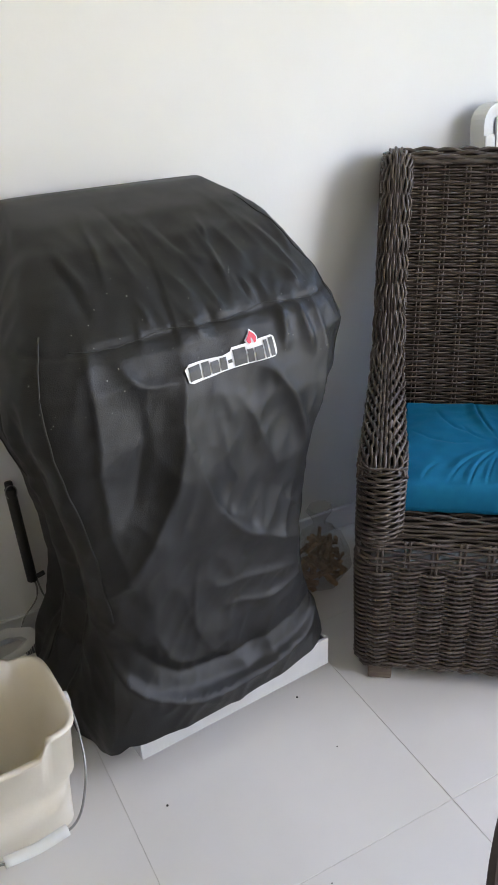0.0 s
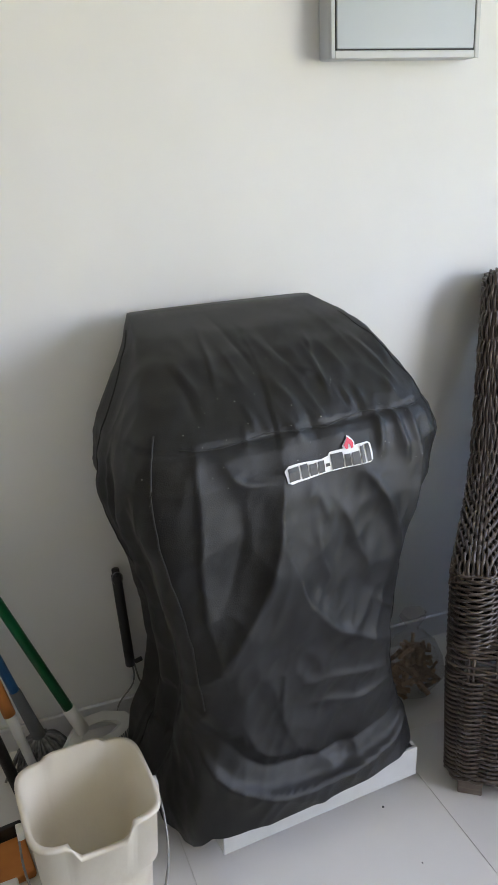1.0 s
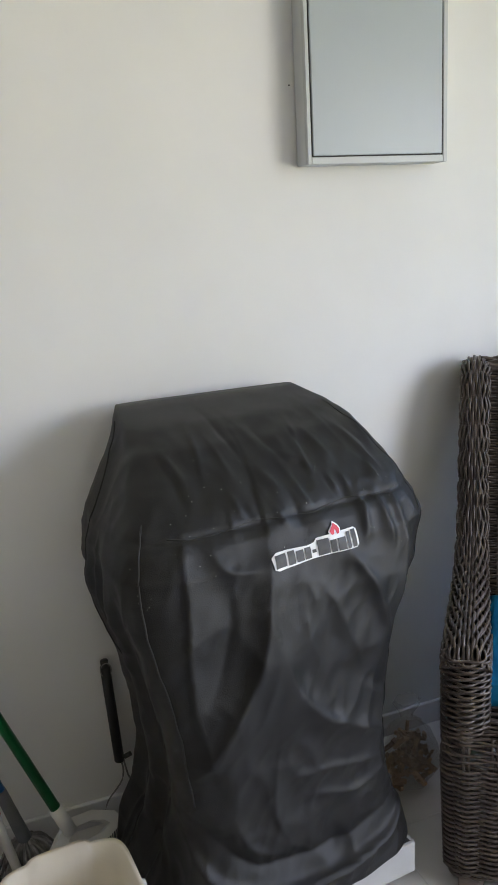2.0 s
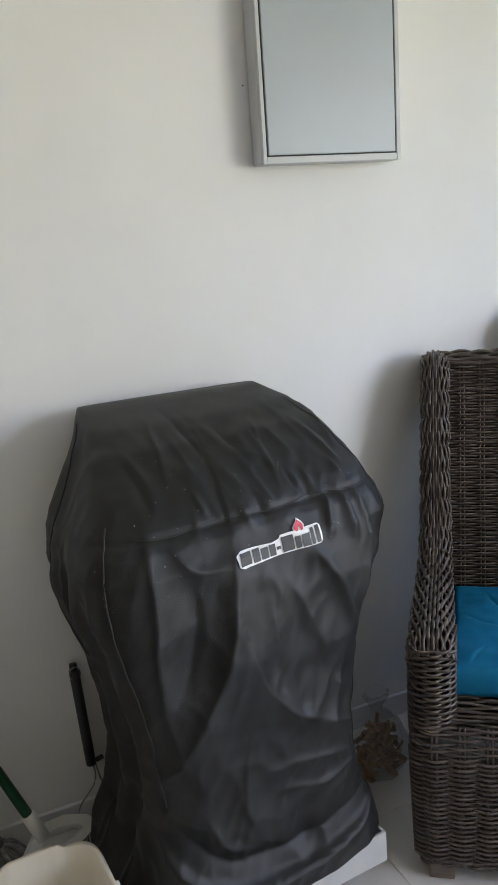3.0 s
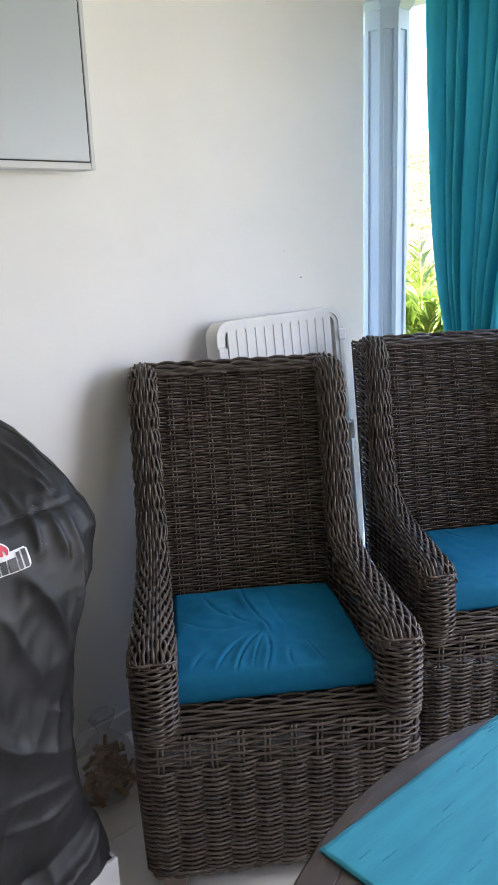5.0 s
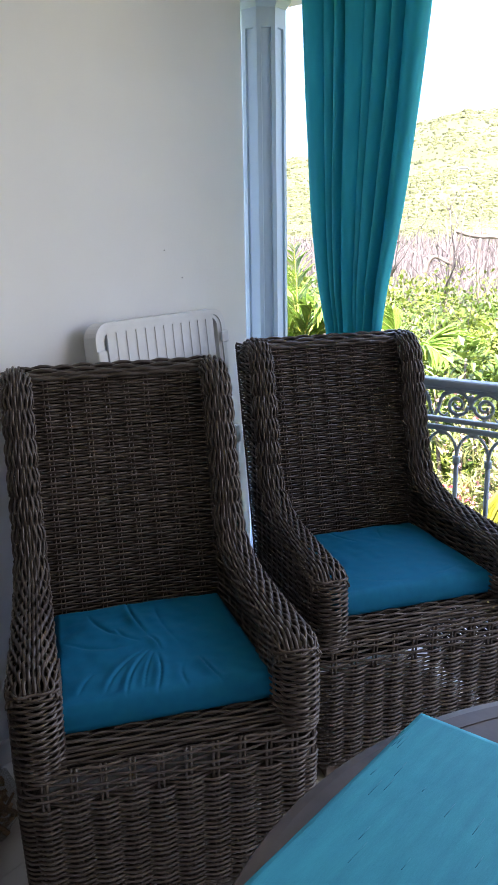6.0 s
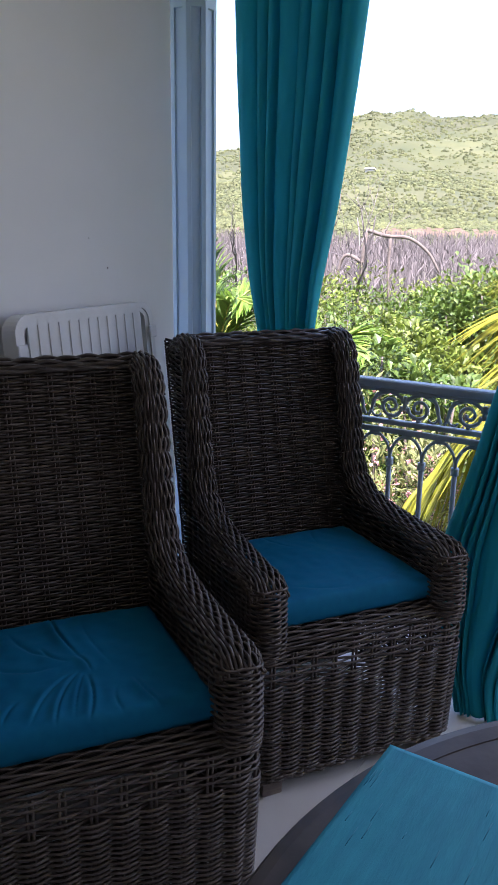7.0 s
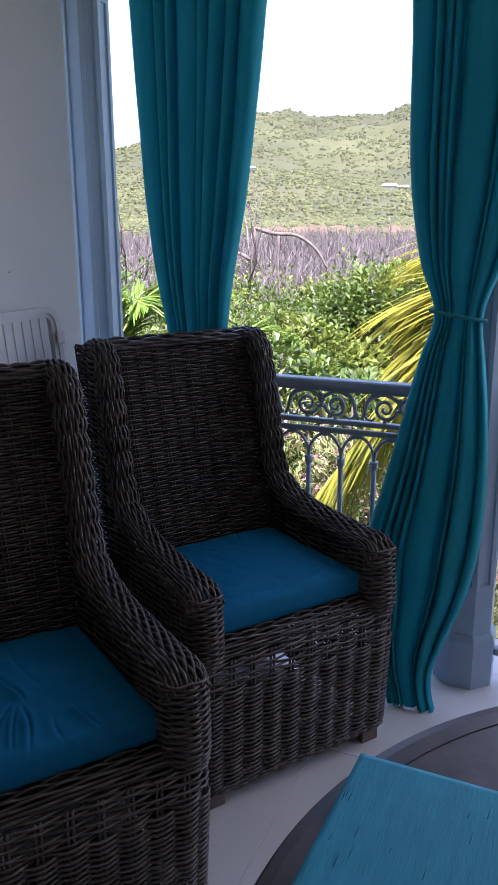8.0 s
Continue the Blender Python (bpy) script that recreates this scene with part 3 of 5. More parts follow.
CHAIR_1 = pose(1.037, -0.554, 0, 0, 0, -36.2)
CHAIR_2 = pose(1.793, -0.751, 0, 0, 0, -34.6)
chair = wicker_chair(CHAIR_1, "dark brown-grey woven wicker wing armchair with wooden feet")
copy_thing(chair, CHAIR_2)
cushion(CHAIR_1, "wrinkled teal blue fabric seat cushion on a wicker chair", True)
cushion(CHAIR_2, "smooth teal blue fabric seat cushion on a wicker chair", False)

# ---- covered grill ----
RINGS = [  # height, left, right, front, back
    (0.02, 0.475, 1.06, -0.555, -0.06), (0.12, 0.475, 1.06, -0.56, -0.06), (0.22, 0.500, 1.025, -0.545, -0.06), (0.34, 0.518, 0.995, -0.53, -0.06),
    (0.45, 0.508, 0.995, -0.53, -0.055), (0.55, 0.492, 1.01, -0.53, -0.05), (0.66, 0.465, 1.045, -0.525, -0.045), (0.76, 0.435, 1.105, -0.515, -0.045),
    (0.85, 0.43, 1.132, -0.495, -0.045), (0.89, 0.44, 1.122, -0.475, -0.045), (0.94, 0.465, 1.095, -0.43, -0.045), (0.99, 0.49, 1.06, -0.37, -0.05),
    (1.03, 0.51, 1.035, -0.305, -0.05), (1.06, 0.525, 1.005, -0.225, -0.05), (1.082, 0.54, 0.968, -0.10, -0.055)]
RT = np.array(RINGS)


# folds over the front as lines in x and height: points, height, width on the two sides of the line
FOLDS = [
    ([(0.684, 0.887), (0.672, 0.80), (0.652, 0.72), (0.615, 0.64), (0.555, 0.555), (0.50, 0.49), (0.445, 0.445)], 0.029, 0.085, 0.026),
    ([(0.600, 0.84), (0.575, 0.72), (0.525, 0.61)], -0.014, 0.045, 0.045),
    ([(0.685, 0.70), (0.705, 0.618), (0.761, 0.539), (0.838, 0.485), (0.907, 0.449)], 0.020, 0.014, 0.050),
    ([(0.465, 0.40), (0.499, 0.295), (0.588, 0.222), (0.695, 0.190), (0.824, 0.185), (0.924, 0.205), (0.995, 0.25)], 0.029, 0.005, 0.065),
    ([(0.52, 0.34), (0.60, 0.262), (0.70, 0.232), (0.824, 0.225), (0.924, 0.25)], -0.020, 0.040, 0.018),
    ([(0.854, 0.845), (0.917, 0.725), (0.938, 0.642)], 0.018, 0.020, 0.012),
    ([(0.913, 0.925), (0.899, 0.845)], 0.012, 0.012, 0.008),
    ([(0.947, 0.925), (0.966, 0.83)], 0.014, 0.010, 0.014),
    ([(0.99, 0.92), (1.0, 0.80), (0.965, 0.69)], 0.018, 0.014, 0.020),
    ([(1.03, 0.84), (1.0, 0.72), (0.955, 0.60)], -0.014, 0.012, 0.016),
    ([(0.78, 0.80), (0.83, 0.70), (0.86, 0.60)], 0.010, 0.030, 0.016),
    ([(0.735, 0.80), (0.745, 0.70), (0.77, 0.62)], 0.008, 0.016, 0.024),
    ([(0.52, 0.93), (0.512, 0.80), (0.505, 0.66), (0.53, 0.52)], 0.012, 0.018, 0.010),
    ([(0.70, 0.42), (0.80, 0.40), (0.90, 0.385)], 0.007, 0.010, 0.020),
    ([(0.72, 0.36), (0.85, 0.335), (0.93, 0.36)], 0.008, 0.010, 0.020),
    ([(0.66, 0.47), (0.65, 0.36), (0.68, 0.28)], 0.008, 0.030, 0.010),
    ([(0.56, 0.38), (0.60, 0.30), (0.66, 0.265)], 0.010, 0.014, 0.020),
    ([(0.92, 0.50), (0.90, 0.40), (0.94, 0.29)], 0.010, 0.014, 0.020),
    ([(0.87, 0.56), (0.94, 0.50)], 0.008, 0.010, 0.018),
    ([(0.57, 0.90), (0.60, 0.86), (0.66, 0.845)], 0.010, 0.008, 0.016),
]
_rng = random.Random(17)
for _k in range(34):  # short slanting wrinkles over the hood and under its seam
    _x, _z, _a, _l = _rng.uniform(0.54, 1.02), _rng.uniform(0.89, 1.02), _rng.gauss(1.95, 0.35), _rng.uniform(0.03, 0.085)
    FOLDS.append(([(_x, _z), (_x + _l * math.cos(_a), _z + _l * math.sin(_a))], _rng.uniform(0.003, 0.008) * _rng.choice((1, 1, -1)), _rng.uniform(0.004, 0.012), _rng.uniform(0.006, 0.016)))


def fold_field(x, z):
    """Height of all the folds at the places x, z (arrays)."""
    d = np.zeros_like(x)
    for pts, amp, w_left, w_right in FOLDS:
        p = smooth_line(pts, 5 * len(pts)) if len(pts) > 2 else np.array(pts)
        n = len(p) - 1
        best = np.full(x.shape, 9.0)
        side, along_ = np.zeros_like(x), np.zeros_like(x)
        for k in range(n):
            (ax, az), (bx, bz) = p[k], p[k + 1]
            ux, uz = bx - ax, bz - az
            f = np.clip(((x - ax) * ux + (z - az) * uz) / (ux * ux + uz * uz), 0, 1)
            dist = np.hypot(x - ax - f * ux, z - az - f * uz)
            near = dist < best
            best = np.where(near, dist, best)
            side = np.where(near, ux * (z - az) - uz * (x - ax), side)
            along_ = np.where(near, (k + f) / n, along_)
        w = np.where(side > 0, w_left, w_right)
        ends = np.clip(np.sin(np.pi * np.clip(0.06 + 0.88 * along_, 0, 1)), 0, 1) ** 0.6
        d += amp * ends * np.exp(-(best / w) ** 1.05)
    return d


grill = thing("covered_grill", pose(0, 0, 0), "barbecue grill under a creased black fabric cover", "grill")
NP, NT = 420, 230
_fine = np.linspace(0, 2 * math.pi, 40001)
SQUARE = 2 / 5.2
_ex = np.sign(np.cos(_fine)) * np.abs(np.cos(_fine)) ** SQUARE * 0.28
_ey = np.sign(np.sin(_fine)) * np.abs(np.sin(_fine)) ** SQUARE * 0.24
_len = np.r_[0, np.cumsum(np.hypot(np.diff(_ex), np.diff(_ey)))]
PHIS = np.interp(np.arange(NP) * _len[-1] / NP, _len, _fine)


def cover_mesh():
    c, s_ = np.cos(PHIS)[None, :], np.sin(PHIS)[None, :]
    t = np.linspace(0, 1, NT + 1)[:, None]
    hem = np.where(s_ < 0, np.interp(c, [-1, -0.85, -0.62, 0.9, 1], [0.07, 0.105, 0.138, 0.145, 0.145]), 0.03)
    z = hem + (1.082 - hem) * t
    xl, xr, yf, yb = [np.interp(z, RT[:, 0], RT[:, k]) for k in range(1, 5)]
    px = np.sign(c) * np.abs(c) ** SQUARE + 0 * z
    py = np.sign(s_) * np.abs(s_) ** SQUARE + 0 * z
    x = (xl + xr) / 2 + (xr - xl) / 2 * px
    y = (yf + yb) / 2 + (yb - yf) / 2 * py
    front = np.clip(-py, 0, 1) ** 1.5
    low = np.clip((0.90 - z) / 0.12, 0, 1)
    n1, n2, n3 = np.zeros_like(z), np.zeros_like(z), np.zeros_like(z)
    for j in range(NT + 1):
        for i in range(NP):
            n1[j, i] = noise.noise((x[j, i] * 5.5 + 3, y[j, i] * 5.5, z[j, i] * 3.2))
            n2[j, i] = noise.noise((x[j, i] * 15 - 7, y[j, i] * 15, z[j, i] * 9))
            n3[j, i] = abs(noise.noise((x[j, i] * 11 + z[j, i] * 6, y[j, i] * 9, z[j, i] * 7 - x[j, i] * 3 + 4))) + 0.45 * abs(noise.noise((x[j, i] * 24 - z[j, i] * 9, y[j, i] * 20, z[j, i] * 15 + 9)))
    y = y + 0.13 * (x - 0.74) * np.clip(-y / 0.5, 0, 1)
    # the cover hangs a little askew on its cart
    x, y, zz = x - 0.05 + 0.022 * z, 1.06 * y, 1.012 * z
    calm = np.exp(-((x - 0.79) / 0.11) ** 4 - ((zz - 0.865) / 0.04) ** 4)
    d = front * fold_field(x + 0.006 * n2, zz + 0.006 * n1)
    side = np.abs(px) ** 3 * (1 - np.clip(front, 0, 1))
    d += side * low * (0.016 * np.sin(y * 40 + zz * 6 + 2 * n1) + 0.012 * np.exp(-np.abs(np.sin(y * 17 + zz * 2.5)) / 0.18))
    d += low * (0.007 * n1 + 0.003 * n2) * (1 - 0.5 * front)
    d -= low * 0.011 * n3
    d *= 1 - 0.85 * calm
    d += (1 - low) * (0.003 * n2 + 0.004 * n1 - 0.007 * n3)
    d -= 0.004 * np.exp(-((zz - 0.922) / 0.004) ** 2) * front
    # the skirt spreads out on the floor at the back of the left side
    x = x - (0.045 + 0.020 * np.sin(y * 48)) * np.clip((0.21 - z) / 0.17, 0, 1) ** 0.8 * np.clip(-px, 0, 1) ** 4 * np.clip((y + 0.46) / 0.10, 0, 1)
    ln = np.hypot(px * 0.6, py) + 1e-9
    k = np.clip((1.082 - z) / 0.042, 0, 1)
    return np.stack((x + px * 0.6 / ln * d * k, y + py / ln * d * k, zz + d * 0.5 * (1 - low) * k), axis=-1).reshape(-1, 3)


cv, cf = cover_mesh(), []
for j in range(NT):
    for i in range(NP):
        k = (i + 1) % NP
        cf.append((j * NP + i, j * NP + k, (j + 1) * NP + k, (j + 1) * NP + i))
cf.append(tuple(NT * NP + i for i in range(NP)))
mesh_part("cover", cv, cf, COVER, grill)

cover_tree = BVHTree.FromPolygons(cv.tolist(), cf)


def on_cover(x, z, lift=0.002):
    """The place on the cover's front at x and height z, a little proud."""
    hit = cover_tree.ray_cast(Vector((x, -1.2, z)), Vector((0, 1, 0)))
    return hit[0] + Vector((0, -lift, lift * 0.3)) if hit[0] else Vector((x, -0.5, z))


def patch(outline, lift, name, material, parent, n=6):
    """A thin shape laid on the cover, from its outline in x and z."""
    bm = bmesh.new()
    f = bm.faces.new([bm.verts.new((x, 0, z)) for x, z in outline])
    bmesh.ops.triangulate(bm, faces=[f])
    bmesh.ops.subdivide_edges(bm, edges=bm.edges, cuts=n, use_grid_fill=True)
    for v in bm.verts:
        v.co = on_cover(v.co.x, v.co.z, lift)
    return part(name, bm, material, parent)


LX, LZ = 0.682, 0.855


def badge_xy(a, b):
    return LX + a * 0.197, LZ + b * 0.042 + a * 0.001


def badge_shape(pts):
    return [badge_xy(a, b) for a, b in pts]


badge = patch(badge_shape([(0, 0.25), (0.02, -0.25), (0.07, -0.36), (0.5, -0.3), (0.97, -0.32), (1.0, -0.2), (1.0, 0.44), (0.97, 0.54), (0.86, 0.54), (0.80, 0.42),
                           (0.66, 0.44), (0.53, 0.50), (0.5, 0.36), (0.42, 0.30), (0.2, 0.38), (0.06, 0.40)]), 0.003, "badge", BADGE_WHITE, grill)
for a0, a1, b0, b1 in ((0.035, 0.16, -0.24, 0.30), (0.18, 0.26, -0.26, 0.30), (0.275, 0.36, -0.25, 0.22), (0.375, 0.445, -0.25, 0.24), (0.46, 0.505, -0.06, 0.08),
                       (0.525, 0.66, -0.25, 0.40), (0.675, 0.74, -0.26, 0.28), (0.755, 0.85, -0.27, 0.28), (0.865, 0.905, -0.27, 0.44), (0.925, 0.975, -0.27, 0.47)):
    patch(badge_shape([(a0, b0), (a1, b0), (a1, b1), (a0, b1)]), 0.0045, "bar", BADGE_BLACK, badge, 2)
flame_out = [(0.690, 0.450), (0.670, 0.621), (0.700, 0.754), (0.730, 0.859), (0.745, 1.001), (0.780, 0.887), (0.805, 0.782), (0.820, 0.640), (0.810, 0.450)]
patch(badge_shape(flame_out), 0.0035, "flame_edge", BADGE_WHITE, badge, 3)
patch(badge_shape([(0.705, 0.469), (0.687, 0.640), (0.720, 0.773), (0.747, 0.925), (0.770, 0.830), (0.790, 0.754), (0.803, 0.640), (0.790, 0.469), (0.765, 0.450), (0.760, 0.621), (0.742, 0.659), (0.732, 0.479)]), 0.005, "flame", BADGE_RED, badge, 3)
# stitched seams and piping
s = Strands()
s.add([on_cover(x, 0.922 + 0.004 * math.sin(x * 30), 0.0005) for x in np.linspace(0.50, 1.03, 60)], 0.0011, sides=5)
s.make("hood_seam", SEAM, grill)


def cover_line(phi, t0, t1, r, name):
    """Piping down the cover at one bearing."""
    i = int(np.argmin(np.abs(PHIS - phi)))
    pts = [cv[j * NP + i] + np.array((math.cos(phi), math.sin(phi), 0)) * 0.001 for j in range(int(t0 * NT), int(t1 * NT), 2)]
    Strands().add(pts, r, sides=5).make(name, SEAM, grill)


cover_line(math.pi * 1.23, 0.30, 0.86, 0.0018, "piping")
cover_line(math.pi * 0.99, 0.10, 0.99, 0.0018, "piping")
cover_line(math.pi * 1.80, 0.10, 0.99, 0.0014, "piping")
# dust on the hood
rng = random.Random(11)
bm = bmesh.new()
for i in range(60):
    p = Vector(cv[rng.randrange(int(0.72 * NT), int(0.94 * NT)) * NP + rng.randrange(int(0.60 * NP), int(0.88 * NP))])
    rr = rng.uniform(0.0005, 0.0012)
    bmesh.ops.create_icosphere(bm, subdivisions=1, radius=rr, matrix=Matrix.Translation(p + Vector((0, -0.001, 0.001))))
tagged(part("dust", bm, DUST, grill), kind="stuff")
# base of the cart under the hem
BASE = pose(0.508, -0.572, 0, 0, 0, 5.0)
bm = boxed(0.0, 0.482, 0.0, 0.008, 0.058, 0.135, bevel=0.002)
box(bm, 0.0, 0.482, 0.0085, 0.40, 0.058, 0.066)
box(bm, 0.0, 0.008, 0.0085, 0.40, 0.0665, 0.135)
box(bm, 0.474, 0.482, 0.0085, 0.40, 0.0665, 0.135)
b = part("cart_base", bm, STEEL_WHITE, grill, "light grey painted metal cart base")
b.matrix_local = BASE
for x in (0.07, 0.43):
    for y in (0.08, 0.33):
        bm = lathe(bmesh.new(), [(0.018, -0.012), (0.026, -0.010), (0.027, 0.0), (0.026, 0.010), (0.018, 0.012)], 16)
        bmesh.ops.rotate(bm, verts=bm.verts, cent=(0, 0, 0), matrix=Matrix.Rotation(math.pi / 2, 3, "Y"))
        bmesh.ops.translate(bm, verts=bm.verts, vec=(x, y, 0.027))
        box(bm, x - 0.008, x + 0.008, y - 0.012, y + 0.012, 0.045, 0.058)
        w = part("caster", bm, BLACK_PLASTIC, grill)
        w.matrix_local = BASE


# ---- round table with a mat ----
TX, TY, TR = 0.968, -1.853, 0.606
table = thing("round_table", pose(TX, TY, 0), "round dark brown weathered outdoor dining table", "table")
bm = lathe(bmesh.new(), [(TR - 0.03, 0.700), (TR - 0.008, 0.703), (TR, 0.712), (TR, 0.726), (TR - 0.006, 0.734), (TR - 0.02, 0.737), (TR - 0.044, 0.737), (TR - 0.045, 0.7355), (TR - 0.047, 0.7355), (TR - 0.048, 0.737)], 128)
part("tabletop", bm, TABLE_DARK, table, smooth=False)
part("pedestal", lathe(bmesh.new(), [(0.26, 0.0), (0.26, 0.03), (0.10, 0.07), (0.07, 0.2), (0.07, 0.6), (0.16, 0.70)], 32), TABLE_DARK, table, smooth=True)

placemat = thing("placemat", pose(1.008, -1.44, 0.738, 0, 0, -2.1), "turquoise woven rectangular placemat lying on the table", "placemat")
nx, ny = 60, 44
mv = [(-0.21 + 0.42 * i / nx, -0.15 + 0.30 * j / ny, 0.003 + 0.0006 * noise.noise((i * 0.2, j * 0.2, 1))) for j in range(ny + 1) for i in range(nx + 1)]
mf = [(j * (nx + 1) + i, j * (nx + 1) + i + 1, (j + 1) * (nx + 1) + i + 1, (j + 1) * (nx + 1) + i) for j in range(ny) for i in range(nx)]
base_n = len(mv)
mv += [(x, y, 0.0) for x, y, z in mv]
mf += [tuple(q + base_n for q in f[::-1]) for f in mf[:]]
edge = [i for i in range(nx)] + [nx + j * (nx + 1) for j in range(ny)] + [ny * (nx + 1) + i for i in range(nx, 0, -1)] + [j * (nx + 1) for j in range(ny, 0, -1)]
for a, b in zip(edge, edge[1:] + edge[:1]):
    mf.append((a, a + base_n, b + base_n, b))
mesh_part("weave", mv, mf, MAT_TEAL, placemat)
rng = random.Random(3)
s = Strands()
for i in range(40):
    x, y, ln = rng.uniform(-0.205, 0.17), rng.uniform(-0.147, 0.147), rng.uniform(0.01, 0.045)
    s.add([(x, y, 0.0032), (min(0.208, x + ln), y + rng.uniform(-0.0006, 0.0006), 0.0032)], 0.0005, sides=4)
tagged(s.make("slub", MAT_SLUB, placemat, "darker slub threads"), kind="stuff")


# ---- curtains ----
def curtain(name, m, levels, pleats, label, seed=1):
    """A gathered panel: rows of (height, y from, y to, x, depth of the folds); pleats: widths of the folds."""
    c = thing(name, m, label, "curtain", "tied curtains")
    lv = np.array(levels)
    lv = lv[lv[:, 0].argsort()]
    nz_, per = 130, 26
    rng = random.Random(seed)
    edges = np.r_[0, np.cumsum(pleats)] / sum(pleats)
    depth = [rng.uniform(0.7, 1.3) for _ in pleats]
    skew = [rng.uniform(0.38, 0.62) for _ in pleats]
    zs = np.linspace(lv[0, 0], lv[-1, 0], nz_ + 1)
    soft = smooth_line(lv, 400)
    soft = soft[soft[:, 0].argsort()]
    verts, faces = [], []
    for z in zs:
        ya, yb, xx, dp = [float(np.interp(z, soft[:, 0], soft[:, k])) for k in range(1, 5)]
        for q in range(len(pleats)):
            for i in range(per):
                f = i / per
                # round towards the room, tight at the valleys
                g = f ** (math.log(0.5) / math.log(skew[q] + 0.05 * math.sin(z * 2.3 + q * 1.7)))
                ridge = math.sin(math.pi * g) ** 0.62
                drift = 0.012 * math.sin(z * 1.9 + q * 2.1 + seed) * math.sin(math.pi * edges[q])
                u = edges[q] + (edges[q + 1] - edges[q]) * (f - 0.09 * math.sin(2 * math.pi * f)) + drift
                x = xx + dp * depth[q] * (0.9 - 1.8 * ridge) + 0.006 * noise.noise((u * 5, z * 2.2, seed)) + 0.0025 * noise.noise((u * 18, z * 5, seed + 3))
                verts.append((x, ya + (yb - ya) * u, z + 0.004 * noise.noise((u * 9, 0, seed)) * (z < 0.1)))
    nu = len(pleats) * per
    for j in range(nz_):
        for i in range(nu - 1):
            o = j * nu + i
            faces.append((o, o + 1, o + nu + 1, o + nu))
    ob = mesh_part("panel", verts, faces, CURTAIN, c)
    md = ob.modifiers.new("cloth", "SOLIDIFY")
    md.thickness = 0.002
    return c


curtain_a = curtain("curtain", pose(0, 0, 0), [(0.02, -0.145, -0.550, 2.61, 0.03), (0.6, -0.225, -0.540, 2.625, 0.026), (0.90, -0.275, -0.440, 2.635, 0.018), (1.07, -0.243, -0.456, 2.64, 0.022),
                     (1.20, -0.212, -0.470, 2.645, 0.025), (1.47, -0.172, -0.518, 2.65, 0.028), (1.80, -0.148, -0.562, 2.655, 0.030), (2.175, -0.128, -0.600, 2.66, 0.032)],
                    (1.7, 0.7, 0.6, 1.5, 0.7, 1.0, 0.7, 1.6), "teal curtain gathered beside the pale blue post", seed=4)
Strands().add(smooth_line([(2.61, -0.257, 0.895), (2.595, -0.317, 0.885), (2.595, -0.412, 0.885), (2.61, -0.457, 0.895), (2.665, -0.457, 0.90), (2.675, -0.362, 0.90), (2.665, -0.257, 0.90), (2.61, -0.257, 0.895)], 40), 0.005).make("tieback", CORD, curtain_a)
curtain_b = curtain("curtain", pose(0, 0, 0), [(0.006, -1.055, -1.200, 2.475, 0.022), (0.05, -1.040, -1.185, 2.490, 0.022), (0.10, -1.015, -1.180, 2.510, 0.024), (0.20, -0.980, -1.208, 2.540, 0.032), (0.334, -0.955, -1.255, 2.560, 0.036),
                     (0.50, -0.950, -1.285, 2.570, 0.036), (0.62, -0.980, -1.290, 2.575, 0.034), (0.80, -1.024, -1.286, 2.580, 0.030), (0.95, -1.056, -1.272, 2.588, 0.026), (1.04, -1.078, -1.260, 2.592, 0.022),
                     (1.16, -1.111, -1.246, 2.600, 0.013), (1.30, -1.066, -1.288, 2.600, 0.022), (1.47, -1.033, -1.335, 2.603, 0.028), (1.9, -1.012, -1.385, 2.608, 0.030), (2.175, -1.000, -1.410, 2.61, 0.030)],
                    (1.5, 0.5, 0.7, 0.5, 2.5, 0.5, 1.7, 0.9), "teal curtain tied with a cord and trailing on the floor", seed=8)
s = Strands()
for k in range(2):
    pts = []
    for i in range(90):
        a = 2 * math.pi * i / 89
        tw = a * 22 + k * math.pi
        pts.append((2.60 - 0.034 * math.cos(a) + 0.0025 * math.cos(tw), -1.178 + 0.077 * math.sin(a), 1.163 + 0.012 * math.sin(a) + 0.003 * math.sin(tw)))
    s.add(pts, 0.0038, sides=6)
s.make("tieback", CORD, curtain_b, "twisted teal cord")


# ---- folded resin lounger behind the chairs ----
lean = math.degrees(math.atan2(0.115, 1.17))
lg = thing("folded_lounger", pose(2.012, -0.172, 0.0, -lean, 0, 0), "white resin folding lounger leaning on the wall", "lounger")
HW = 0.277


def frame_loop(x0, x1, z0, z1, r, n=7):
    pts = []
    for cx, cz, a0 in ((x1 - r, z1 - r, 0), (x0 + r, z1 - r, 90), (x0 + r, z0 + r, 180), (x1 - r, z0 + r, 270)):
        for i in range(n):
            a = radians(a0 + 90 * i / (n - 1))
            pts.append((cx + r * math.cos(a), cz + r * math.sin(a)))
    return pts


def ring_slab(bm, outer, inner, y0, y1):
    n = len(outer)
    g = [[bm.verts.new((x, y, z)) for x, z in loop] for loop in (outer, inner) for y in (y0, y1)]
    of, ob_, if_, ib = g
    for i in range(n):
        j = (i + 1) % n
        bm.faces.new((of[i], of[j], if_[j], if_[i]))
        bm.faces.new((ob_[j], ob_[i], ib[i], ib[j]))
        bm.faces.new((of[j], of[i], ob_[i], ob_[j]))
        bm.faces.new((if_[i], if_[j], ib[j], ib[i]))


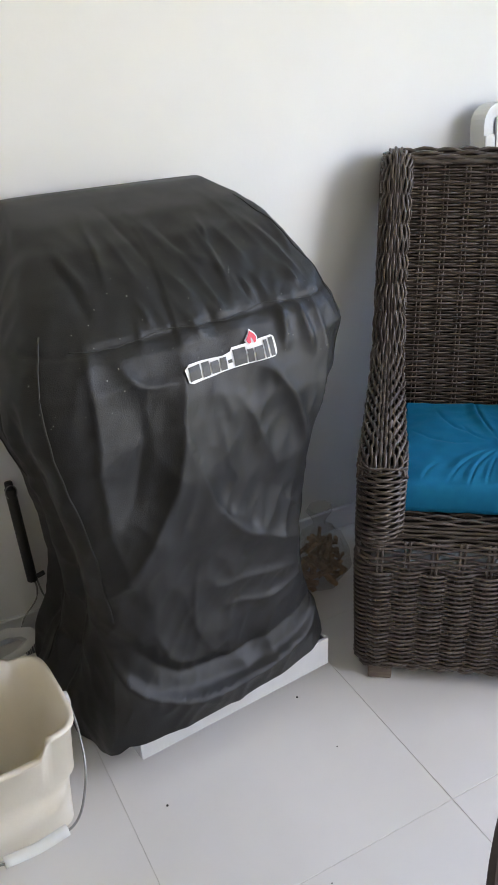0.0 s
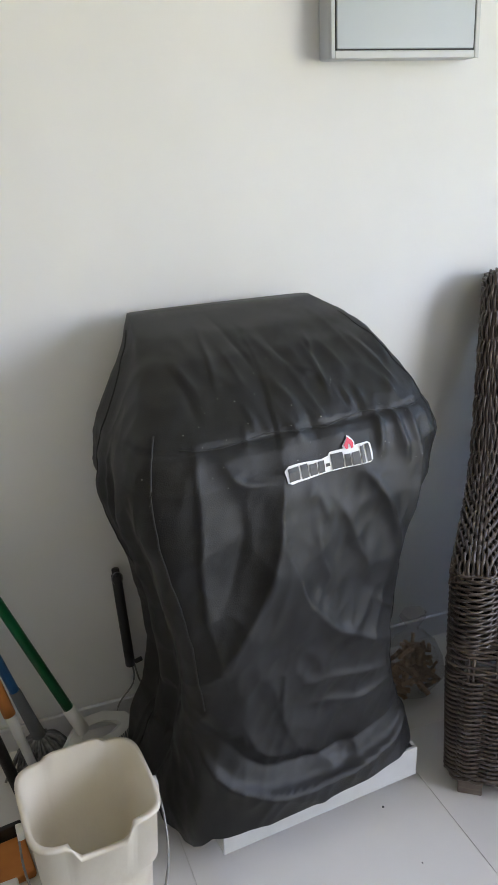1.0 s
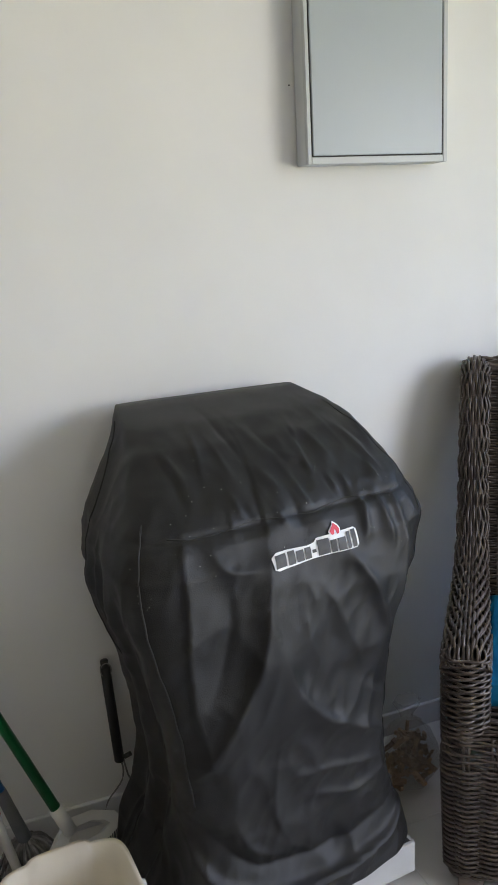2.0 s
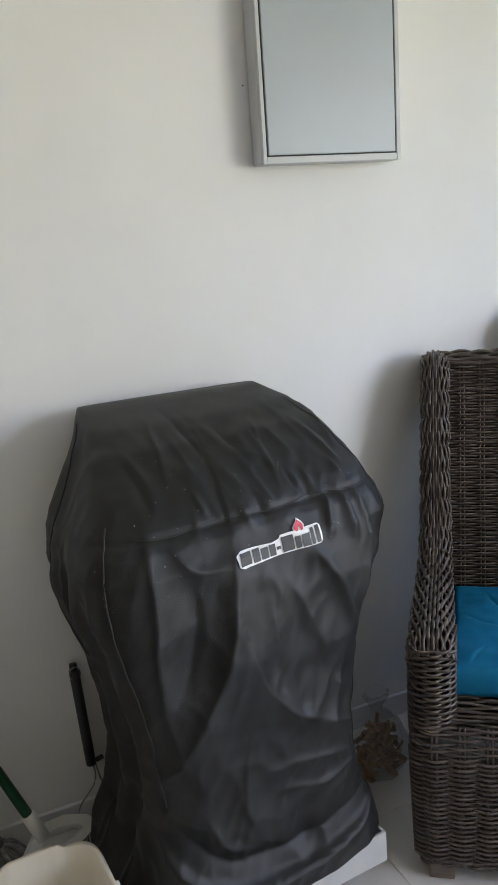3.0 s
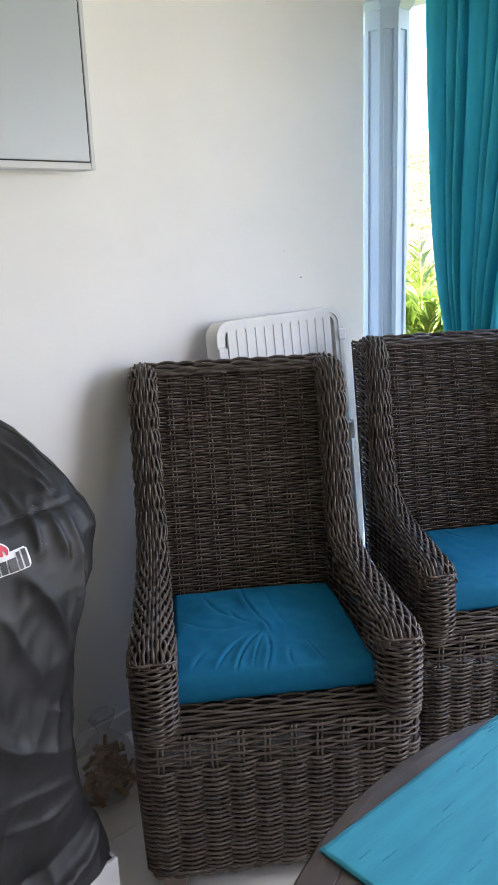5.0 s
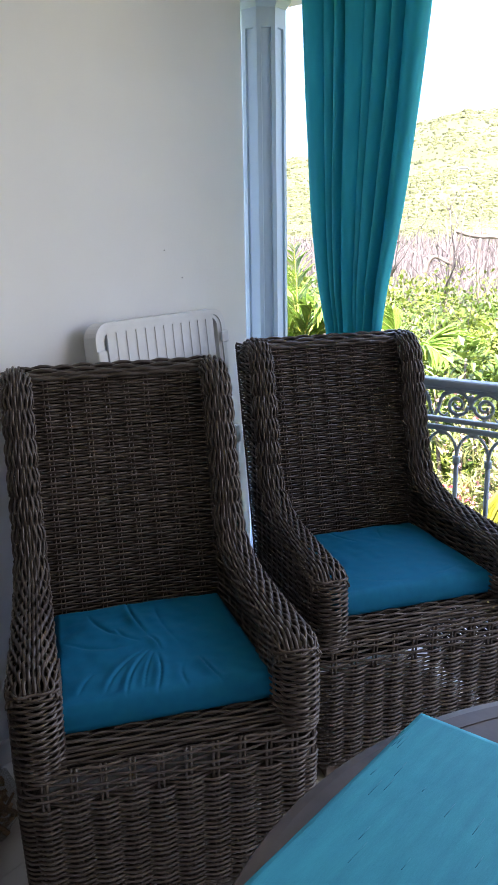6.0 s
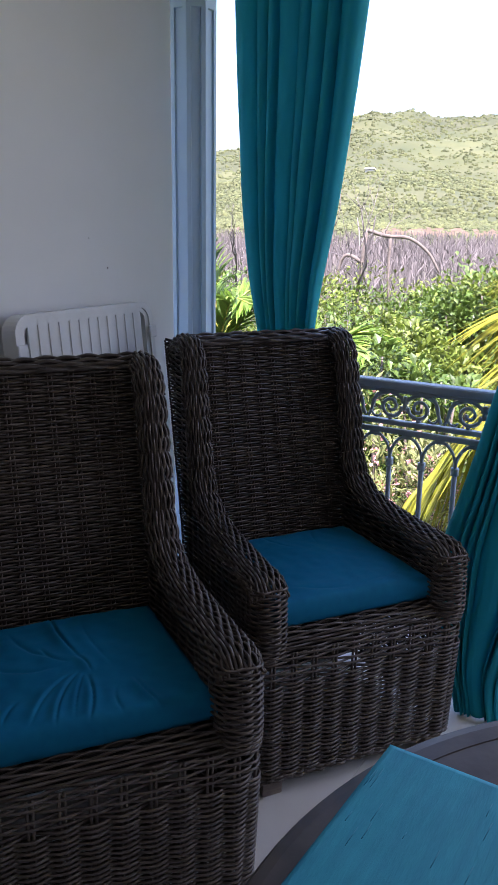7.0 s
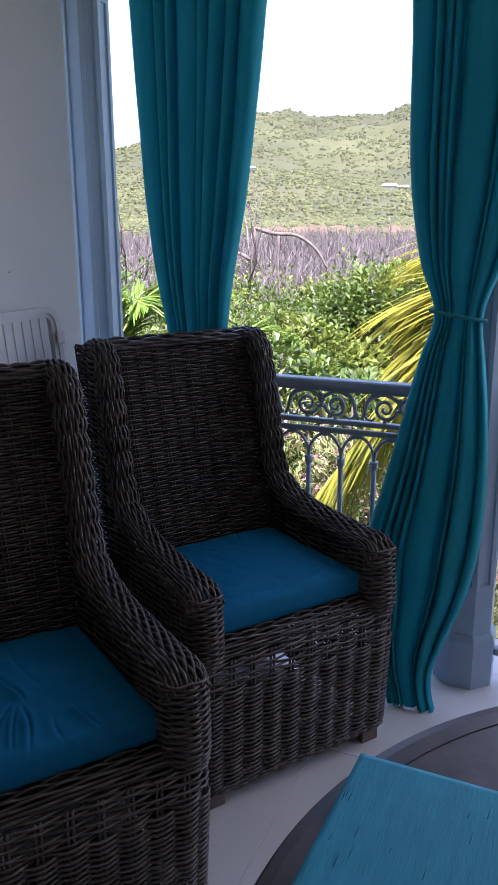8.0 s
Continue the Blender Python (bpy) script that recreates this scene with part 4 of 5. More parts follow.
bm = bmesh.new()
ring_slab(bm, frame_loop(-HW, HW, 0.0, 1.185, 0.05), frame_loop(-HW + 0.018, HW - 0.018, 0.022, 1.168, 0.040), -0.02, 0.03)
bmesh.ops.bevel(bm, geom=[e for e in bm.edges if abs(e.verts[0].co.y - e.verts[1].co.y) < 1e-5 and e.calc_face_angle(0) > 1.2], offset=0.006, segments=2, affect="EDGES")
part("outer_frame", bm, LOUNGER_WHITE, lg, smooth=False)
bm = bmesh.new()
ring_slab(bm, frame_loop(-HW + 0.0175, HW - 0.0175, 0.79, 1.1685, 0.0405), frame_loop(-HW + 0.034, HW - 0.034, 0.806, 1.157, 0.026), -0.015, 0.012)
ring_slab(bm, frame_loop(-HW + 0.028, HW - 0.028, 0.36, 0.765, 0.03), frame_loop(-HW + 0.048, HW - 0.048, 0.38, 0.745, 0.02), -0.022, 0.012)
part("inner_frame", bm, LOUNGER_WHITE, lg)
part("back_sheet", boxed(-HW + 0.05, HW - 0.05, -0.013, -0.006, 0.05, 1.16), LOUNGER_WHITE, lg)
for i in range(11):
    x = -HW + 0.085 + i * (2 * HW - 0.17) / 10
    part("slat", boxed(x - 0.003, x + 0.003, -0.0160, -0.0128, 0.807, 1.156, bevel=0.0014, seg=1), LOUNGER_WHITE, lg)
for i in range(8):
    z = 0.41 + i * 0.043
    part("slat", boxed(-HW + 0.049, HW - 0.049, -0.020, -0.0135, z, z + 0.012, bevel=0.002, seg=1), LOUNGER_WHITE, lg)
for sx in (-1, 1):
    part("clip", boxed(sx * HW - 0.004 if sx < 0 else HW - 0.030, sx * HW + 0.030 if sx < 0 else HW + 0.004, -0.030, -0.021, 1.075, 1.112, bevel=0.004), LOUNGER_WHITE, lg)
    part("hinge", boxed(sx * HW - 0.008 if sx < 0 else HW - 0.03, sx * HW + 0.03 if sx < 0 else HW + 0.008, -0.036, -0.021, 0.74, 0.80, bevel=0.006), LOUNGER_WHITE, lg)

# ---- bucket ----
bucket = thing("bucket", pose(0.258, -0.52, 0, 0, 0, 4) @ Matrix.Diagonal((1.04, 1.04, 1.03, 1)), "empty cream plastic mop bucket with a wire bail", "bucket")


def bucket_ring(hx, hy, z, n=64, e=5.0, notch=0.0, lip=0.0):
    out = []
    for i in range(n):
        a = 2 * math.pi * i / n
        c, s_ = math.cos(a), math.sin(a)
        x = math.copysign(abs(c) ** (2 / e), c) * hx
        y = math.copysign(abs(s_) ** (2 / e), s_) * hy
        zz = z
        if notch:
            if y < -hy * 0.9:
                zz -= notch * min(1, max(0, (0.055 - abs(x)) / 0.008))
            if y > hy * 0.9:
                zz += 0.012 * min(1, max(0, (0.06 - abs(x)) / 0.01))
        out.append((x, y, zz))
    return out


levels_b = [(0.086, 0.080, 0.0, 0), (0.092, 0.086, 0.006, 0), (0.096, 0.090, 0.10, 0), (0.100, 0.094, 0.135, 0), (0.108, 0.102, 0.145, 0), (0.115, 0.110, 0.262, 0.036), (0.121, 0.116, 0.264, 0.036), (0.121, 0.116, 0.272, 0.036),
            (0.111, 0.106, 0.272, 0.036), (0.104, 0.099, 0.150, 0), (0.096, 0.090, 0.138, 0), (0.088, 0.082, 0.014, 0), (0.080, 0.074, 0.009, 0)]
bv, bf = [], []
nb_ = 96
for hx, hy, z, nt in levels_b:
    bv += bucket_ring(hx, hy, z, nb_, notch=nt)
for j in range(len(levels_b) - 1):
    for i in range(nb_):
        k = (i + 1) % nb_
        bf.append((j * nb_ + i, j * nb_ + k, (j + 1) * nb_ + k, (j + 1) * nb_ + i))
bf.append(tuple(range(nb_))[::-1])
bf.append(tuple((len(levels_b) - 1) * nb_ + i for i in range(nb_)))
mesh_part("shell", bv, bf, BUCKET_CREAM, bucket)
part("bottom_boss", boxed(-0.035, 0.035, 0.012, 0.036, 0.010, 0.026, bevel=0.007), BUCKET_CREAM, bucket)
for sx in (-1, 1):
    bm = lathe(bmesh.new(), [(0.014, -0.006), (0.015, 0.0), (0.014, 0.006)], 16)
    bmesh.ops.rotate(bm, verts=bm.verts, cent=(0, 0, 0), matrix=Matrix.Rotation(math.pi / 2, 3, "Y"))
    bmesh.ops.translate(bm, verts=bm.verts, vec=(sx * 0.126, -0.005, 0.235))
    part("ear", bm, WHITE_PLASTIC, bucket)
bail = smooth_line([(-0.130, -0.005, 0.235), (-0.131, -0.04, 0.18), (-0.112, -0.098, 0.115), (-0.075, -0.127, 0.062), (0.0, -0.131, 0.055), (0.075, -0.127, 0.062), (0.112, -0.098, 0.115), (0.131, -0.04, 0.18), (0.130, -0.005, 0.235)], 60)
Strands().add(bail, 0.0024, sides=6).make("bail", WIRE, bucket, "bent steel wire bail")
Strands().add(smooth_line([(-0.058, -0.1295, 0.0585), (0.0, -0.132, 0.055), (0.058, -0.1295, 0.0585)], 12), 0.0105, sides=12).make("grip", WHITE_PLASTIC, bucket, "white plastic grip")


# ---- brooms and tools leaning in the corner ----
def pole(t, a, b, r, material, name, label=""):
    return Strands().add([a, tuple((np.array(a) + np.array(b)) / 2), b], r, sides=12).make(name, material, t, label)


def along(a, b, f):
    return tuple(np.array(a) + (np.array(b) - np.array(a)) * f)


broom = thing("angle_broom", pose(-0.05, -0.004, 0), "broom with a green handle and white angled head", "broom")
ga, gb = (0.335, -0.13, 0.14), (-0.08, -0.02, 1.22)
pole(broom, ga, gb, 0.0125, GREEN_PLASTIC, "handle")
pole(broom, along(ga, gb, -0.03), along(ga, gb, 0.035), 0.0165, WHITE_PLASTIC, "socket")
bm = bmesh.new()
outer = [(0.0, 0.0), (0.03, 0.035), (0.09, 0.045), (0.15, 0.035), (0.175, 0.01), (0.13, -0.02), (0.05, -0.05), (0.0, -0.06), (-0.03, -0.04)]
inner = [(0.03, -0.004), (0.05, 0.015), (0.085, 0.022), (0.12, 0.018), (0.135, 0.008), (0.11, -0.008), (0.06, -0.022), (0.035, -0.024), (0.022, -0.016)]
ring_slab(bm, outer, inner, -0.012, 0.012)
head = part("head", bm, WHITE_PLASTIC, broom, "white plastic loop-shaped broom head")
head.matrix_local = pose(0.315, -0.135, 0.105, -42, 18, 14)
s = Strands()
rng = random.Random(2)
for i in range(120):
    f = rng.random()
    x, z = 0.10 + 0.085 * f, 0.02 - 0.04 * (1 - f) + 0.02 * f
    y = rng.uniform(-0.012, 0.012)
    s.add([(x, y, z - 0.006), (x + 0.03 + rng.uniform(0, 0.01), y * 1.6, z - 0.055 + rng.uniform(-0.006, 0.006))], 0.0014, sides=4)
br = s.make("bristle_tuft", GREEN_PLASTIC, broom, "green bristles")
tagged(br, kind="stuff")
br.matrix_local = head.matrix_local

mop = thing("mop", pose(-0.05, -0.004, 0), "string mop with a blue handle and grey socket", "mop")
ma, mb = (0.245, -0.10, 0.10), (-0.05, -0.02, 1.15)
pole(mop, along(ma, mb, 0.12), mb, 0.0115, BLUE_PLASTIC, "handle")
Strands().add([ma, along(ma, mb, 0.05), along(ma, mb, 0.13)], 0.017, sides=12, taper=0.8).make("socket", GREY_PLASTIC, mop)
s = Strands()
for i in range(70):
    a = rng.uniform(0, 2 * math.pi)
    rr = rng.uniform(0.04, 0.085)
    s.add(smooth_line([(0.245, -0.10, 0.105), (0.245 + 0.5 * rr * math.cos(a), -0.10 + 0.4 * rr * math.sin(a), 0.09), (0.245 + rr * math.cos(a), -0.10 + 0.7 * rr * math.sin(a), 0.03), (0.245 + 1.15 * rr * math.cos(a), -0.10 + 0.8 * rr * math.sin(a), 0.006)], 7), 0.0032, sides=5)
tagged(s.make("mop_yarn", MOP_GREY, mop, "grey mop strings"), kind="stuff")

spade = thing("orange_handled_tool", pose(-0.05, -0.004, 0), "tool with an orange wooden handle and metal ferrule", "tool")
oa, ob2 = (0.215, -0.17, 0.10), (0.02, -0.03, 0.95)
pole(spade, along(oa, ob2, 0.14), along(oa, ob2, 0.30), 0.0145, ORANGE_PLASTIC, "handle")
pole(spade, along(oa, ob2, 0.30), ob2, 0.013, WHITE_PLASTIC, "sleeve", "scuffed white sleeve")
Strands().add([along(oa, ob2, -0.12), along(oa, ob2, 0.05), along(oa, ob2, 0.14)], 0.009, sides=12, taper=1.5).make("ferrule", STEEL_WHITE, spade)
blade = boxed(-0.03, 0.03, -0.003, 0.003, 0.0, 0.05, bevel=0.002)
bl = part("blade", blade, STEEL_WHITE, spade)
bl.matrix_local = pose(0.235, -0.185, 0.0, -8, 0, 0)

black_tool = thing("black_handled_tool", pose(-0.05, -0.004, 0), "long tool with a black rubber handle", "tool")
ka, kb = (0.195, -0.25, 0.02), (0.04, -0.05, 0.62)
pole(black_tool, ka, kb, 0.013, BLACK_PLASTIC, "handle")
Strands().add([along(ka, kb, -0.02), along(ka, kb, 0.04)], 0.018, sides=12).make("ferrule", BLACK_PLASTIC, black_tool)

orange_pan = thing("dustpan", pose(0.075, -0.378, 0, 0, 0, 8), "orange and black plastic dustpan on the floor", "dustpan")
part("pan", boxed(-0.09, 0.06, -0.05, 0.06, 0.0, 0.022, bevel=0.006), ORANGE_PLASTIC, orange_pan)
part("back_edge", boxed(-0.09, 0.06, 0.062, 0.075, 0.0, 0.05, bevel=0.004), BLACK_PLASTIC, orange_pan)

white_box = thing("white_box", pose(0.01, -0.693, 0, 0, 0, 4), "plain white painted box standing on the floor", "box")
part("carcass", boxed(-0.22, 0.105, -0.40, 0.17, 0.0, 0.10, bevel=0.004), WHITE_PLASTIC, white_box)
part("lid", boxed(-0.225, 0.11, -0.405, 0.175, 0.101, 0.116, bevel=0.004), WHITE_PLASTIC, white_box)

brush = thing("grill_brush", pose(-0.045, 0, 0), "wire grill brush with a black handle leaning on the wall", "brush")
ha, hb = (0.488, -0.045, 0.195), (0.480, -0.030, 0.448)
Strands().add([along(ha, hb, f) for f in np.linspace(0, 1, 8)], 0.0125, rb=0.0150, sides=12).make("handle", BLACK_PLASTIC, brush)
pole(brush, along(ha, hb, 0.98), along(ha, hb, 1.07), 0.0095, BLACK_PLASTIC, "hanger")
ring_c = np.array(along(ha, hb, 1.0))
Strands().add([tuple(ring_c + np.array((0.013 * math.cos(a), -0.010, 0.018 * math.sin(a) - 0.004))) for a in np.linspace(0, 2 * math.pi, 24)], 0.0014, sides=6).make("ring", WIRE, brush)
pole(brush, (0.500, -0.052, 0.205), (0.517, -0.055, 0.212), 0.006, BLACK_PLASTIC, "stop")
s = Strands()
for d in (-0.004, 0.004):
    s.add(smooth_line([(0.492 + d, -0.047, 0.21), (0.498 + d, -0.05, 0.165), (0.498 + d * 2, -0.05, 0.145), (0.498 + d * 13, -0.058, 0.095), (0.498 + d * 17, -0.065, 0.055)], 16), 0.0022, sides=6)
s.add([(0.430, -0.065, 0.055), (0.566, -0.065, 0.055)], 0.0026, sides=6)
s.make("wire_fork", WIRE, brush)
s = Strands()
for i in range(36):
    x = 0.434 + 0.13 * i / 35
    s.add([(x, -0.065, 0.058), (x + 0.004 * math.sin(i * 2.1), -0.085, 0.006)], 0.0013, sides=4)
s.add([(0.430, -0.075, 0.03), (0.566, -0.075, 0.03)], 0.006, sides=6)
tagged(s.make("bristle_tuft", GREY_PLASTIC, brush), kind="stuff")


# ---- bag of wood pieces ----
bag = thing("wood_chip_bag", pose(1.185, -0.185, 0, 0, 0, 20), "clear plastic bag of smoking wood pieces on the floor", "bag")
film = bpy.data.materials.new("clear_film")
film.use_nodes = True
fn = film.node_tree
pb = fn.nodes["Principled BSDF"]
pb.inputs["Roughness"].default_value = 0.22
pb.inputs["Base Color"].default_value = (0.85, 0.83, 0.78, 1)
tp = fn.nodes.new("ShaderNodeBsdfTransparent")
mxs = fn.nodes.new("ShaderNodeMixShader")
mxs.inputs[0].default_value = 0.22
fn.links.new(tp.outputs[0], mxs.inputs[1])
fn.links.new(pb.outputs[0], mxs.inputs[2])
fn.links.new(mxs.outputs[0], fn.nodes["Material Output"].inputs["Surface"])
prof_bag = [(0.02, 0.002), (0.075, 0.004), (0.098, 0.04), (0.092, 0.09), (0.07, 0.135), (0.035, 0.165), (0.016, 0.18), (0.022, 0.20), (0.040, 0.225), (0.034, 0.235)]
vb_, fb_ = [], []
nn_ = 40
for r, z in prof_bag:
    for i in range(nn_):
        a = 2 * math.pi * i / nn_
        k = 1 + 0.16 * noise.noise((math.cos(a) * 2.2, math.sin(a) * 2.2, z * 14)) + 0.07 * math.sin(a * 9) * (z > 0.12)
        vb_.append((r * k * math.cos(a), 0.8 * r * k * math.sin(a), z))
for j in range(len(prof_bag) - 1):
    for i in range(nn_):
        k = (i + 1) % nn_
        fb_.append((j * nn_ + i, j * nn_ + k, (j + 1) * nn_ + k, (j + 1) * nn_ + i))
fb_.append(tuple(range(nn_))[::-1])
mesh_part("film", vb_, fb_, film, bag, "crumpled clear film")
bm = bmesh.new()
rng = random.Random(9)
for i in range(85):
    a, rr, z = rng.uniform(0, 2 * math.pi), 0.082 * math.sqrt(rng.random()), rng.uniform(0.012, 0.13)
    rr *= 1 - 0.4 * max(0, z - 0.06) / 0.07
    mm = Matrix.Translation((rr * math.cos(a), 0.78 * rr * math.sin(a), z)) @ Euler((rng.uniform(-1, 1), rng.uniform(-1, 1), rng.uniform(0, 6))).to_matrix().to_4x4()
    mm = mm @ Matrix.Diagonal((rng.uniform(0.03, 0.06), rng.uniform(0.008, 0.014), rng.uniform(0.005, 0.010), 1))
    bmesh.ops.create_cube(bm, size=1.0, matrix=mm)
tagged(part("wood_fill", bm, CHIPS, bag, "reddish brown wood pieces"), kind="stuff")


# ---- land beyond the balustrade ----
EYE = np.array((0.33, -1.54))
EYE_Z = 1.41
GROUND = -2.7
AZ1, EL1 = [-60, -20, 5, 13, 18, 23, 29, 34, 45, 90], [2.0, 2.4, 2.55, 2.55, 3.4, 3.7, 3.1, 2.7, 2.0, 1.4]
AZ2 = [-60, -20, 4, 8, 12.6, 14, 15.5, 17, 18.65, 20.5, 22.2, 23.0, 24.5, 28, 32, 36, 45, 90]
EL2 = [5, 7, 8.4, 8.2, 7.45, 7.02, 7.08, 6.93, 6.70, 7.12, 7.36, 7.5, 7.03, 5.9, 5.05, 4.5, 3.5, 2.5]


def land_z(r, az):
    e1, e2 = np.interp(az, AZ1, EL1), np.interp(az, AZ2, EL2)
    z1 = EYE_Z + 300 * math.tan(radians(e1))
    z2 = EYE_Z + 900 * math.tan(radians(e2))
    z = float(np.interp(r, [0, 118, 130, 200, 300, 380, 640, 900, 1300, 4000], [GROUND, GROUND, 1.2, 1.2 + 0.42 * z1, z1, z1 * 0.96, 0.62 * z2, z2, 0.5 * z2, -20]))
    if r > 125:
        k = min(1, (r - 125) / 120)
        a = radians(az)
        x, y = r * math.cos(a), r * math.sin(a)
        z += k * (r * 0.013 * noise.noise((x * 0.012, y * 0.012, 0)) + r * 0.005 * noise.noise((x * 0.03, y * 0.04, 5)) + r * 0.0022 * noise.noise((x * 0.10, y * 0.12, 8)))
    elif r > 3:
        z += 0.12 * noise.noise((r * 0.3, az * 0.2, 2))
    return z


radii = [0.0, 2, 5, 9, 14, 20, 30, 45, 65, 90, 112, 118, 122, 126, 130] + list(np.arange(140, 420, 8.0)) + list(np.arange(430, 960, 14.0)) + [980, 1010, 1060, 1150, 1300, 1800, 2600, 4000]
azs = list(np.arange(-180, -20, 6.0)) + list(np.arange(-20, 60, 0.35)) + list(np.arange(60, 180, 6.0))
gv, gf = [], []
for r in radii:
    for a in azs:
        ra = radians(a)
        gv.append((EYE[0] + r * math.cos(ra), EYE[1] + r * math.sin(ra), land_z(r, a)))
na = len(azs)
for j in range(len(radii) - 1):
    for i in range(na):
        k = (i + 1) % na
        gf.append((j * na + i, (j + 1) * na + i, (j + 1) * na + k, j * na + k))
tagged(mesh_part("ground", gv, gf, HILL), "dry green hills behind a flat scrubby plain", "ground", kind="structure")


def at_az(az, r, z=None):
    a = radians(az)
    return EYE[0] + r * math.cos(a), EYE[1] + r * math.sin(a), land_z(r, az) if z is None else z


# scrub on the slopes
rng = random.Random(21)
RING = [(math.cos(2 * math.pi * k / 6), math.sin(2 * math.pi * k / 6)) for k in range(6)]
CLUMP = np.array([(x, y, -0.3) for x, y in RING] + [(x * 0.85, y * 0.85, 0.5) for x, y in RING] + [(0, 0, 0.95)])
CLUMP_F = [(k, (k + 1) % 6, 6 + (k + 1) % 6, 6 + k) for k in range(6)] + [(6 + k, 6 + (k + 1) % 6, 12) for k in range(6)]
sv, sf = [], []
nr = np.random.RandomState(4)
while len(sf) < 27000:
    az = rng.uniform(6, 46)
    r = rng.choice((rng.uniform(119, 140), rng.uniform(130, 330), rng.uniform(130, 330), rng.uniform(330, 940), rng.uniform(330, 940)))
    x, y, z = at_az(az, r)
    if noise.noise((x * 0.02, y * 0.02, 3)) < rng.uniform(-0.6, 0.3):
        continue
    size = rng.uniform(0.2, 0.62) * (0.75 + r / 420)
    m = CLUMP * (size * rng.uniform(0.8, 1.4), size * rng.uniform(0.8, 1.4), size * rng.uniform(0.9, 1.5)) + nr.uniform(-0.22, 0.22, (13, 3)) * size
    sf.append(len(sv))
    sv += (m + (x, y, z)).tolist()
base_faces = [tuple(o + q for q in f) for o in sf for f in CLUMP_F]
hs = mesh_part("hill_shrubs", sv, base_faces, SHRUB_FAR, smooth=False)
tagged(hs, "olive green scrub bushes dotted over the hills", "bushes", kind="stuff")

# bleached dead scrub on the flat
dv, df = [], []


def stick(a, b, r0, r1):
    a, b = np.array(a), np.array(b)
    o = len(dv)
    for p, r in ((a, r0), (b, r1)):
        for k in range(3):
            t = 2.1 * k
            dv.append((p[0] + r * math.cos(t), p[1] + r * math.sin(t), p[2]))
    for k in range(3):
        q = (k + 1) % 3
        df.append((o + k, o + q, o + 3 + q, o + 3 + k))


for i in range(4200):
    az, r = rng.uniform(4, 48), 22 + 94 * rng.random() ** 0.7
    x, y, z = at_az(az, r)
    h = rng.uniform(1.6, 3.9) * (0.55 + 0.45 * min(1, r / 60))
    t = (x + rng.uniform(-0.5, 0.5), y + rng.uniform(-0.5, 0.5), z + h)
    w = 0.012 + 0.0003 * r
    stick((x, y, z), t, w * 1.8, w * 0.7)
    for k in range(3):
        f = rng.uniform(0.3, 0.85)
        p = (x + (t[0] - x) * f, y + (t[1] - y) * f, z + h * f)
        stick(p, (p[0] + rng.uniform(-0.6, 0.6), p[1] + rng.uniform(-0.6, 0.6), p[2] + rng.uniform(0.3, 1.0)), w, w * 0.5)
tagged(mesh_part("dead_scrub", dv, df, DEAD, smooth=False), "thicket of bleached grey leafless scrub on the flat", "scrub", kind="stuff")

# sandy bank and far houses
for k, (a0, a1, r, h) in enumerate(((8.0, 22.0, 126.0, 1.1), (28.5, 32.5, 127.5, 0.5))):
    bv_, bf_ = [], []
    n = 40
    for i in range(n + 1):
        az = a0 + (a1 - a0) * i / n
        wob = 1.0 * noise.noise((az * 1.3, k, 0))
        for dr, dz in ((-1.5, -0.2), (0.8, h * (0.6 + 0.5 * noise.noise((az * 1.4, 1, k))) + 0.25 * noise.noise((az * 5, 2, k))), (4.5, h * 0.3)):
            x, y, z = at_az(az, r + dr + wob)
            bv_.append((x, y, z + dz))
    for i in range(n):
        for q in range(2):
            o = i * 3 + q
            bf_.append((o, o + 3, o + 4, o + 1))
    tagged(mesh_part("sandy_bank", bv_, bf_, SOIL), "bare sandy bank along the foot of the hill", "bank", kind="structure")


def far_house(az, r, w, label):
    x, y, z = at_az(az, r)
    h = thing("house", pose(x, y, z - 0.5, 0, 0, az + 80), label, "house", "far houses")
    part("wall", boxed(-w / 2, w / 2, -2.5, 2.5, -1.5, 1.6), ROOF_WHITE, h)
    bm = bmesh.new()
    pts = [bm.verts.new(p) for p in ((-w / 2 - 0.4, -3, 1.6), (w / 2 + 0.4, -3, 1.6), (w / 2 + 0.4, 3, 1.6), (-w / 2 - 0.4, 3, 1.6), (-w / 2, 0, 2.3), (w / 2, 0, 2.3))]
    for f in ((0, 1, 5, 4), (2, 3, 4, 5), (1, 2, 5), (3, 0, 4), (3, 2, 1, 0)):
        bm.faces.new([pts[i] for i in f])
    part("roof", bm, ROOF_WHITE, h)
    for k in (-0.3, 0.05, 0.32):
        part("window", boxed(w * k, w * k + 0.5, -2.56, -2.505, 0.6, 1.3), GASKET, h)


far_house(13.6, 262, 3.6, "small white house with a pale roof on the hill")
far_house(12.7, 285, 3.0, "small pale house with a white roof higher up")
far_house(23.0, 292, 2.5, "tiny white house on the distant ridge")


